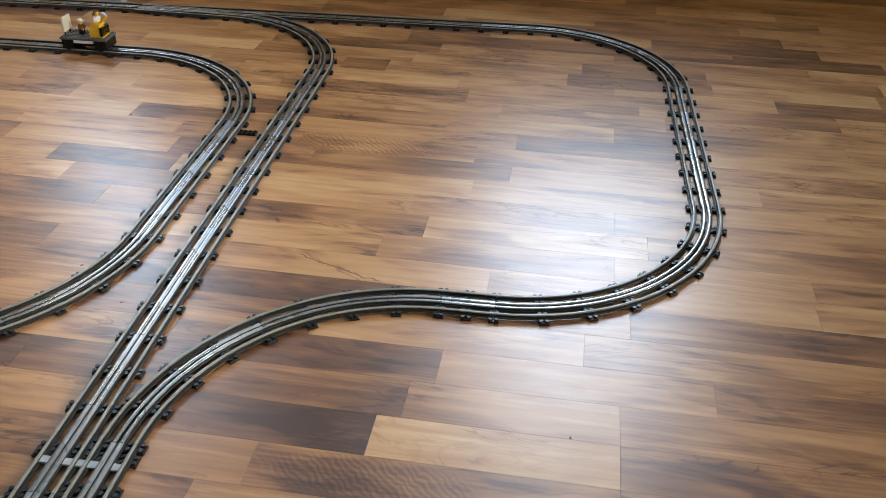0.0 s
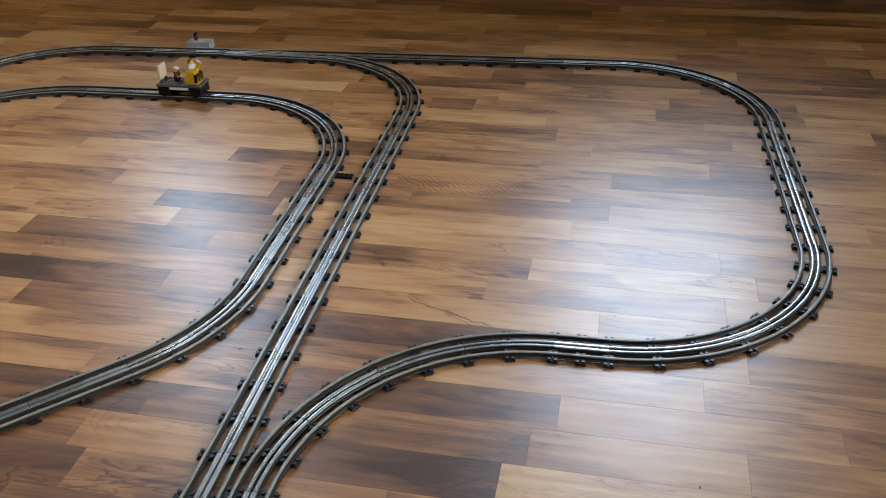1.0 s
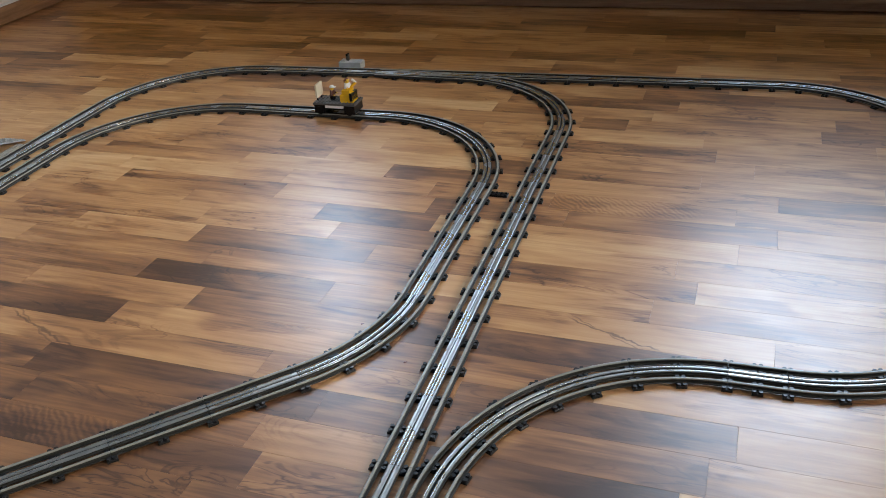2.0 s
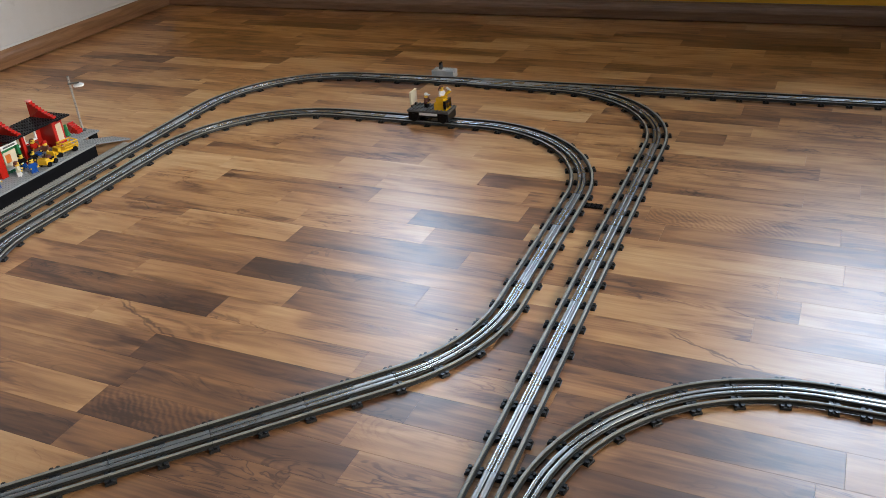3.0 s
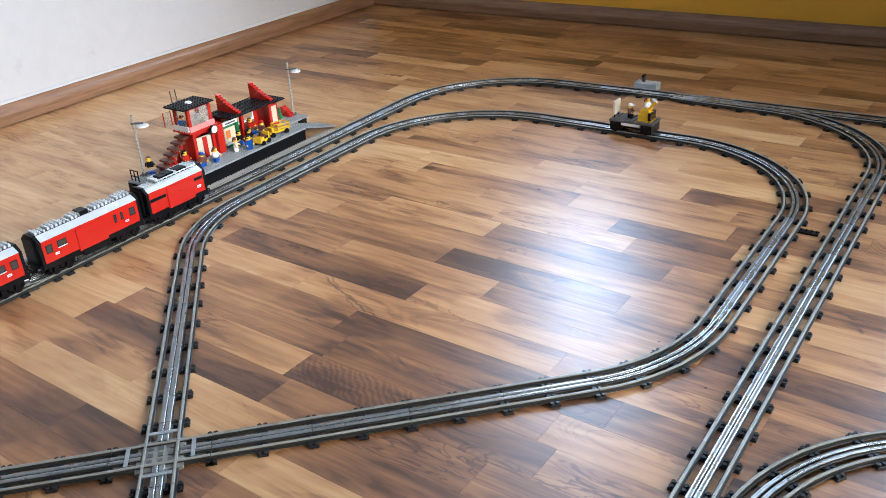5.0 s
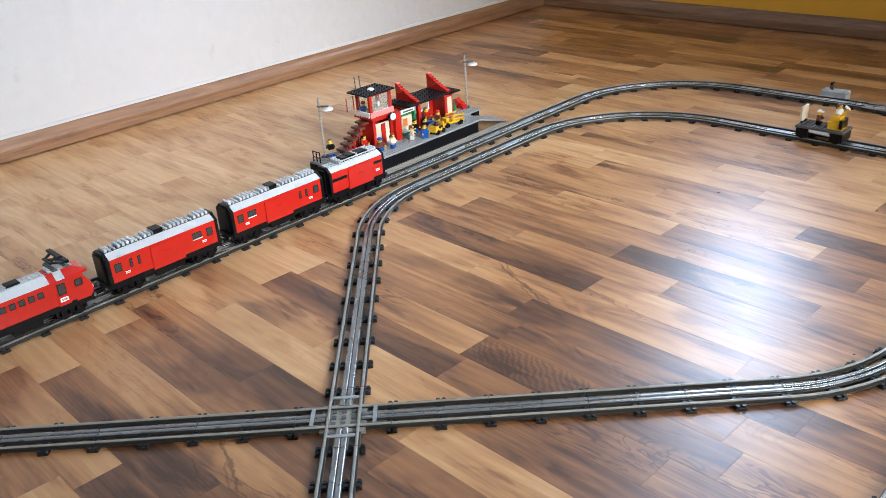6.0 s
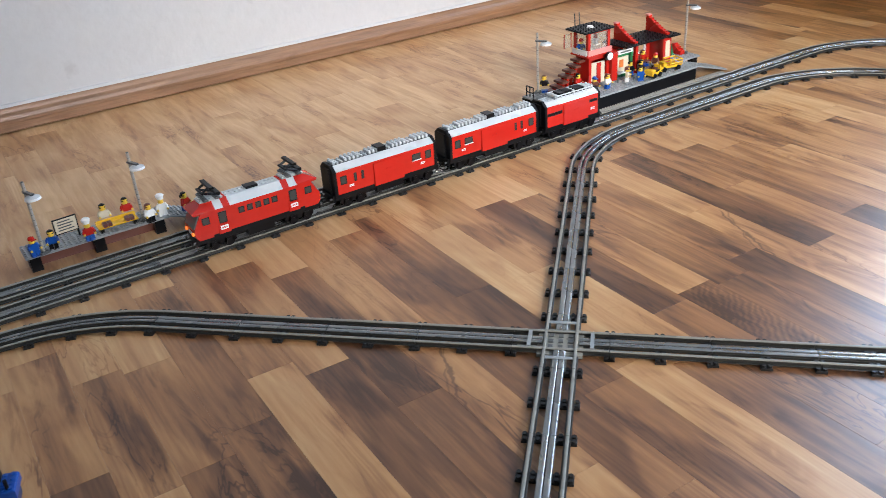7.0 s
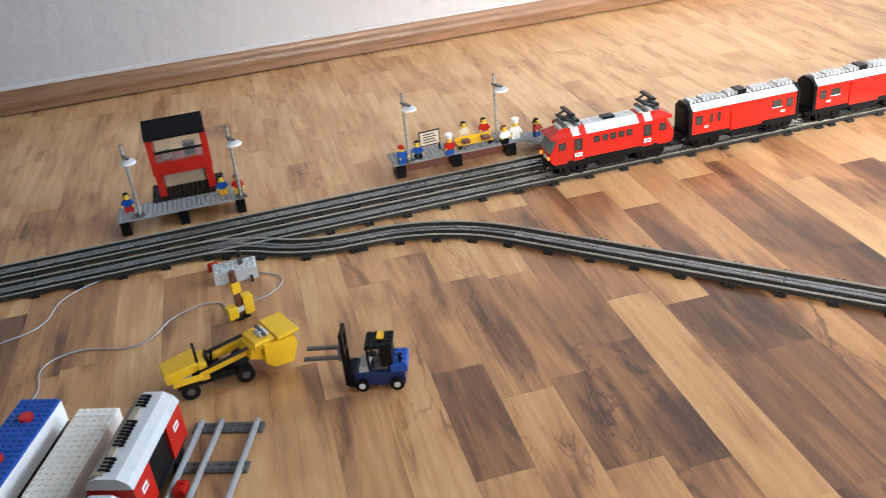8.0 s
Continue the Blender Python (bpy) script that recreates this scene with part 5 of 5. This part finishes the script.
for x in (-0.034, 0.034):
    ax = part("axle_box", Shape().box(x - 0.012, x + 0.012, -0.0225, 0.0225, 0.0045, 0.0225, BLACK), exc)
    for s in (-1, 1):
        part("wheel", Shape().cyl((x, s * 0.0185, 0.0102), (x, s * 0.0232, 0.0102), 0.009, BLACK, 14), ax)
crane = part("crane_body", Shape().box(-0.040, -0.012, -0.014, 0.014, 0.0265, 0.042, YELLOW).box(-0.034, -0.016, -0.012, 0.012, 0.042, 0.052, YELLOW).box(-0.040, -0.034, -0.015, 0.015, 0.030, 0.047, BLACK), exc, "yellow crane cabin")
part("jib", Shape().cyl((-0.026, -0.004, 0.050), (-0.044, -0.004, 0.066), 0.0030, YELLOW, 8).cyl((-0.044, -0.004, 0.066), (-0.034, -0.010, 0.070), 0.0026, WHITE, 8), crane)
part("signboard", Shape().box(0.040, 0.044, -0.016, 0.014, 0.034, 0.062, TAN).cyl((0.042, -0.010, 0.0265), (0.042, -0.010, 0.036), 0.0015, BLACK, 6).cyl((0.042, 0.010, 0.0265), (0.042, 0.010, 0.036), 0.0015, BLACK, 6), exc, "cream board at the end")
toy_figure(pose(0.050, YI + 0.002, 0.0388, 0, 0, 0), BROWN, BLACK, WHITE, None, label="standing toy figure, brown top, white cap, on work wagon")

toy_figure(pose(0.093, YI - 0.002, 0.0560, 0, 0, -20), WHITE, YELLOW, None, BROWN, seated=True, label="seated toy figure, white top, brown hair, on work wagon")
# ---- blue forklift ----
fork = thing("toy_forklift", "blue and black toy forklift standing on the floor", "toy forklift", pose(-0.153, -0.689, 0, 0, 0, 252))
part("chassis", Shape().block(-0.034, 0.026, -0.0165, 0.0165, 0.006, 0.024, NAVY, c=0.001), fork, "dark blue chassis")
part("counterweight", Shape().block(-0.038, -0.018, -0.0165, 0.0165, 0.0242, 0.035, BLUE, c=0.0015).plate(-0.037, -0.021, -0.0160, 0.0160, 0.034, 0.0355, BLUE), fork, "bright blue rear block")
part("exhaust", Shape().cyl((-0.030, 0.011, 0.035), (-0.030, 0.011, 0.047), 0.0022, BLACK, 8), fork)
part("dashboard", Shape().block(0.008, 0.020, -0.014, 0.014, 0.024, 0.031, LGREY, c=0.001).cyl((0.000, -0.012, 0.026), (-0.002, -0.013, 0.038), 0.0020, WHITE, 6), fork, "light grey controls")
part("bumper", Shape().box(0.026, 0.034, -0.0165, 0.0165, 0.005, 0.024, BLACK), fork)
cabin = Shape()
for x in (-0.018, 0.008):
    for y in (-0.013, 0.013):
        cabin.cyl((x, y, 0.026), (x, y, 0.060), 0.0016, BLACK, 6)
cabin.block(-0.021, -0.007, -0.0155, 0.0155, 0.032, 0.058, BLACK)
cabin.plate(-0.023, 0.010, -0.016, 0.016, 0.058, 0.0615, BLACK).box(-0.020, -0.016, -0.014, 0.014, 0.034, 0.058, BLACK).block(-0.014, 0.002, -0.011, 0.011, 0.0245, 0.032, DGREY, c=0.001)
part("cabin", cabin, fork, "black cabin frame")
part("lamp", Shape().box(-0.012, -0.004, -0.011, 0.003, 0.0632, 0.0650, YELLOW), fork, "yellow roof plate")
mast = Shape()
for y in (-0.010, 0.010):
    mast.box(0.034, 0.039, y - 0.0025, y + 0.0025, 0.004, 0.078, BLACK)
for z in (0.020, 0.050, 0.075):
    mast.box(0.034, 0.038, -0.012, 0.012, z, z + 0.004, BLACK)
part("mast", mast, fork)
carrier = part("carrier", Shape().box(0.039, 0.042, -0.014, 0.014, 0.042, 0.060, DGREY), fork, "dark grey fork carrier")
for y in (-0.0105, 0.0105):
    part("fork", Shape().box(0.042, 0.084, y - 0.0025, y + 0.0025, 0.044, 0.0472, DGREY), carrier)
for x in (-0.024, 0.018):
    for s in (-1, 1):
        w = part("wheel", Shape().cyl((x, s * 0.0145, 0.0085), (x, s * 0.0205, 0.0085), 0.0085, BLACK, 14), fork)
        part("hub", Shape().cyl((x, s * 0.0200, 0.0085), (x, s * 0.0212, 0.0085), 0.0040, GREY, 10), w)
part("steering_column", Shape().cyl((0.010, 0, 0.026), (0.004, 0, 0.040), 0.0016, WHITE, 6).cyl((0.004, 0, 0.040), (0.0035, 0, 0.042), 0.0055, BLACK, 12), fork)

# ---- yellow loader ----
load = thing("toy_loader", "yellow and black toy wheel loader standing on the floor", "toy loader", pose(-0.235, -0.868, 0, 0, 0, 97))
part("chassis", Shape().box(-0.060, 0.030, -0.012, 0.012, 0.010, 0.018, BLACK).box(-0.058, -0.034, -0.014, 0.014, 0.018, 0.027, BLACK), load)
hood = part("hood", Shape().block(-0.022, 0.022, -0.018, 0.018, 0.0, 0.012, YELLOW, c=0.002, m=pose(-0.050, 0.002, 0.030, 0, -8, 6)), load, "yellow engine hood")
part("hood_front", Shape().block(-0.030, -0.020, -0.017, 0.017, 0.018, 0.041, YELLOW, c=0.0015), hood)
part("engine", Shape().box(-0.056, -0.040, -0.016, 0.016, 0.019, 0.030, LGREY), load, "light grey engine block")
for s in (-1, 1):
    part("fender", Shape().block(-0.064, -0.028, s * 0.021 - 0.005, s * 0.021 + 0.005, 0.0255, 0.0290, YELLOW, c=0.0008), load, "yellow mudguard")
part("steering_lever", Shape().cyl((-0.016, 0.004, 0.018), (-0.010, 0.004, 0.046), 0.002, BLACK, 6), load)
part("seat", Shape().box(-0.018, -0.004, -0.010, 0.010, 0.018, 0.026, BLACK).box(-0.020, -0.016, -0.010, 0.010, 0.026, 0.044, BLACK), load)
for y in (-0.012, 0.012):
    part("lift_arm", Shape().prism([(-0.020, 0.024), (0.042, 0.036), (0.044, 0.044), (-0.020, 0.032)], y - 0.003, y + 0.003, YELLOW), load)
    part("tie_bar", Shape().cyl((-0.032, y * 1.35, 0.032), (0.040, y * 1.35, 0.046), 0.0020, BLACK, 6), load, "black tie bar")
part("ram", Shape().cyl((-0.010, 0, 0.016), (0.040, 0, 0.034), 0.0026, BLACK, 8), load)
part("roll_bar", Shape().cyl((-0.030, -0.012, 0.038), (-0.030, -0.012, 0.056), 0.0018, BLACK, 6).cyl((-0.030, 0.012, 0.038), (-0.030, 0.012, 0.056), 0.0018, BLACK, 6).cyl((-0.030, -0.012, 0.056), (-0.030, 0.012, 0.056), 0.0018, BLACK, 6), load, "black roll bar")
skew = pose(0.060, -0.004, 0.0, 0, 0, 14)
bucket = Shape().prism([(-0.018, 0.024), (-0.008, 0.014), (0.018, 0.010), (0.027, 0.034), (0.024, 0.046), (-0.016, 0.050)], -0.024, 0.024, YELLOW, skew)
bucket.block(-0.026, 0.002, -0.019, 0.019, 0.044, 0.053, YELLOW, m=skew, c=0.002)
bucket.prism([(-0.034, 0.034), (-0.018, 0.026), (-0.018, 0.050), (-0.030, 0.048)], -0.015, 0.015, YELLOW, skew)
shovel = part("bucket", bucket, load, "yellow shovel")
part("flap", Shape().block(0.002, 0.032, -0.026, 0.026, 0.0505, 0.0545, YELLOW, m=skew, c=0.001), shovel, "overhanging yellow top plate")
part("hook", Shape().plate(-0.014, -0.002, -0.009, 0.007, 0.053, 0.0570, GREY, skew).cyl((-0.008, -0.012, 0.056), (-0.008, 0.012, 0.058), 0.0028, DGREY, 8, m=skew), load, "light grey studded hitch")
for x in (-0.046, 0.022):
    for s in (-1, 1):
        w = part("wheel", Shape().cyl((x, s * 0.014, 0.0115), (x, s * 0.023, 0.0115), 0.0115, BLACK, 16), load)
        part("rim", Shape().cyl((x, s * 0.0225, 0.0115), (x, s * 0.0238, 0.0115), 0.0048, DGREY, 10), w)

# ---- yellow signal on a dark pole beside the switch ----
sig = thing("toy_signal", "yellow and black toy track signal beside the switch", "toy signal", pose(-0.372, -0.838, 0, 0, 0, 200))
part("foot", Shape().plate(-0.010, 0.010, -0.010, 0.010, 0.0, PL, BLACK), sig)
part("pole", Shape().box(-0.004, 0.004, -0.004, 0.004, PL, 0.066, BROWN), sig)
for s in (-1, 1):
    part("arm", Shape().block(-0.007, 0.007, s * 0.012 - 0.007, s * 0.012 + 0.007, PL, 0.026 - s * 0.005, YELLOW, c=0.001), sig, "yellow block beside the pole")
part("collar", Shape().box(-0.0055, 0.0055, -0.006, 0.006, 0.010, 0.018, GREY), sig)
part("lantern", Shape().block(-0.006, 0.006, -0.006, 0.006, 0.040, 0.056, YELLOW, c=0.001), sig, "yellow lantern block")
part("knob", Shape().cyl((0, 0, 0.066), (0, 0, 0.072), 0.0050, BROWN, 10), sig)

# ---- parked wagons and a loose piece of track ----
HEAD = -20.5
loose = thing("straight_track", "loose grey three-rail toy track piece on dark grey sleepers", "toy track", pose(-0.140, -0.866, 0, 0, 0, HEAD), "toy railway tracks")
for y in (-0.037, -0.0135, 0.029):
    part("rail", swept(Shape(), rounded(-0.0026, 0.0026, 0.0032, 0.0100, 0.0012), y, 0.192, 0.0, DECK), loose)
for x in (0.008, 0.072, 0.136, 0.184):
    part("sleeper", Shape().plate(x - 0.008, x + 0.008, -0.046, 0.037, 0.0, PL, DGREY), loose)


def parked(name, at, label, body, roof_mat, length, height, flat=False):
    w = thing(name, label, "toy wagon", at, "parked toy wagons")
    L, W = length / 2, 0.024
    part("underframe", Shape().box(-L, L, -0.022, 0.022, 0.016, 0.0215, BLACK), w)
    for x in (-L + 0.026, L - 0.026):
        b = part("axle_box", Shape().box(x - 0.012, x + 0.012, -0.0215, 0.0215, 0.0075, 0.016, BLACK), w)
        for s in (-1, 1):
            part("wheel", Shape().cyl((x, s * 0.0180, 0.0085), (x, s * 0.0215, 0.0085), 0.0083, BLACK, 12), b)
    if flat:
        part("container", Shape().block(-L + 0.002, L - 0.002, -W, W, 0.0215, height, body, c=0.0008), w)
        part("lid", Shape().plate(-L + 0.002, L - 0.002, -W, W, height, height + PL, roof_mat), w)
    else:
        for xa, xb in ((-L, -L + 0.040), (L - 0.040, L)):
            part("body", Shape().box(xa, xb, -W, W, 0.0215, height, body), w)
        part("sliding_door", Shape().box(-L + 0.040, L - 0.040, -W + 0.003, W - 0.003, 0.0215, height, BLACK), w, "black open side")
        out = [(-W - 0.001, height), (W + 0.001, height), (W * 0.86, height + 0.008), (W * 0.45, height + 0.014), (-W * 0.45, height + 0.014), (-W * 0.86, height + 0.008)]
        turned = pose(0, 0, 0, 0, 0, 90) @ Matrix.Diagonal((1, -1, 1, 1))
        part("roof", Shape().prism(out, -L - 0.001, L + 0.001, roof_mat, turned), w, "light grey curved roof")
        # thin skin that carries the painted reflection on one half of the roof
        flank = [(-W - 0.001, height), (-W * 0.86, height + 0.008), (-W * 0.45, height + 0.014), (-W * 0.18, height + 0.014)]
        flank += [(y, z + 0.0016) for y, z in reversed(flank[1:])] + [(-W - 0.0026, height)]
        part("roof_flank", Shape().prism(flank, -L + 0.004, L - 0.004, ROOF_SHADE, turned), w, "grey roof half with its dull reflection painted grey-brown")
        for x in (-L + 0.016, -0.008, 0.012, L - 0.018):
            slats = Shape()
            for k in range(4):
                slats.box(x - 0.0085 + k * 0.0052, x - 0.0065 + k * 0.0052, -0.0105, 0.0010, height + 0.0135, height + 0.0172, BLACK)
            part("roof_vent", slats, w, "thin black vent slats")
        for x in (-L + 0.020, L - 0.020):
            sign(w, x, 0.050, W, 0.012, 0.008)
    return w


parked("parked_wagon", pose(-0.065, -0.961, 0, 0, 0, HEAD), "red toy goods wagon with a light grey roof on the floor", RED, GREY, 0.130, 0.067)
parked("parked_wagon", pose(0.071, -1.012, 0, 0, 0, HEAD), "pale grey toy goods wagon coupled behind a red one", WHITE, GREY, 0.130, 0.060)
parked("container_wagon", pose(-0.098, -1.032, 0, 0, 0, HEAD), "cream toy container wagon on the floor", CREAM, CREAM, 0.150, 0.046, flat=True)
blue = parked("container_wagon", pose(-0.138, -1.098, 0, 0, 0, HEAD), "blue and white toy container wagon on the floor", WHITE, BLUE, 0.150, 0.050, flat=True)
for x in (-0.038, 0.028):
    part("round_brick", Shape().cyl((x, 0.001, 0.053), (x, 0.001, 0.058), 0.0078, RED, 14), blue, "round red brick")
solid("red_brick", Shape().plate(-0.008, 0.008, -0.006, 0.006, 0.0, 0.012, RED), "small red toy brick between the rails", "toy brick", at=pose(-0.0435, -0.9277, 0.0032, 0, 0, HEAD))
solid("red_brick", Shape().plate(-0.008, 0.008, -0.006, 0.006, 0.0, BR, RED), "small red toy brick beside the switch", "toy brick", at=pose(-0.522, -0.868, 0.0, 0, 0, 90))


# ---- cables ----
def cable(points, label):
    cu = bpy.data.curves.new("cable", "CURVE")
    cu.dimensions, cu.bevel_depth, cu.bevel_resolution = "3D", 0.0012, 2
    sp = cu.splines.new("BEZIER")
    sp.bezier_points.add(len(points) - 1)
    for bp_, p in zip(sp.bezier_points, points):
        bp_.co = (*p, 0.0018)
        bp_.handle_left_type = bp_.handle_right_type = "AUTO"
    cu.materials.append(CABLE)
    return tagged(new("cable", cu), label, "cable", "switch cables")


cable([(-0.575, -1.02), (-0.53, -1.088), (-0.463, -1.117), (-0.441, -1.167), (-0.40, -1.30)], "pale flat cable lying on the floor")
cable([(-0.482, -0.802), (-0.448, -0.772), (-0.413, -0.792), (-0.40, -0.83)], "pale cable from the switch box")
cable([(-0.385, -0.852), (-0.42, -0.869), (-0.409, -0.925), (-0.357, -0.975), (-0.375, -1.065), (-0.356, -1.099), (-0.295, -1.103), (-0.20, -1.16)], "pale cable winding over the floor")


# ---- crumbs on the floor ----
CRUMBS = ((0.018, 0.974, 0.0026), (0.446, 0.556, 0.0018), (0.542, 0.480, 0.0020), (1.158, 0.315, 0.0016), (0.295, 1.058, 0.0018))
for x, y, r in CRUMBS:
    c = Shape().cyl((0, 0, 0), (0, 0, r * 0.5), r, BROWN, 7, r2=r * 0.6).cyl((r * 1.2, r * 0.2, 0), (r * 1.2, r * 0.2, r * 0.3), r * 0.6, BROWN, 6, r2=r * 0.3)
    solid("crumb", c, "tiny dark crumb lying on the floor", "crumb", "crumbs", at=pose(x, y, 0, 0, 0, 70 * x))
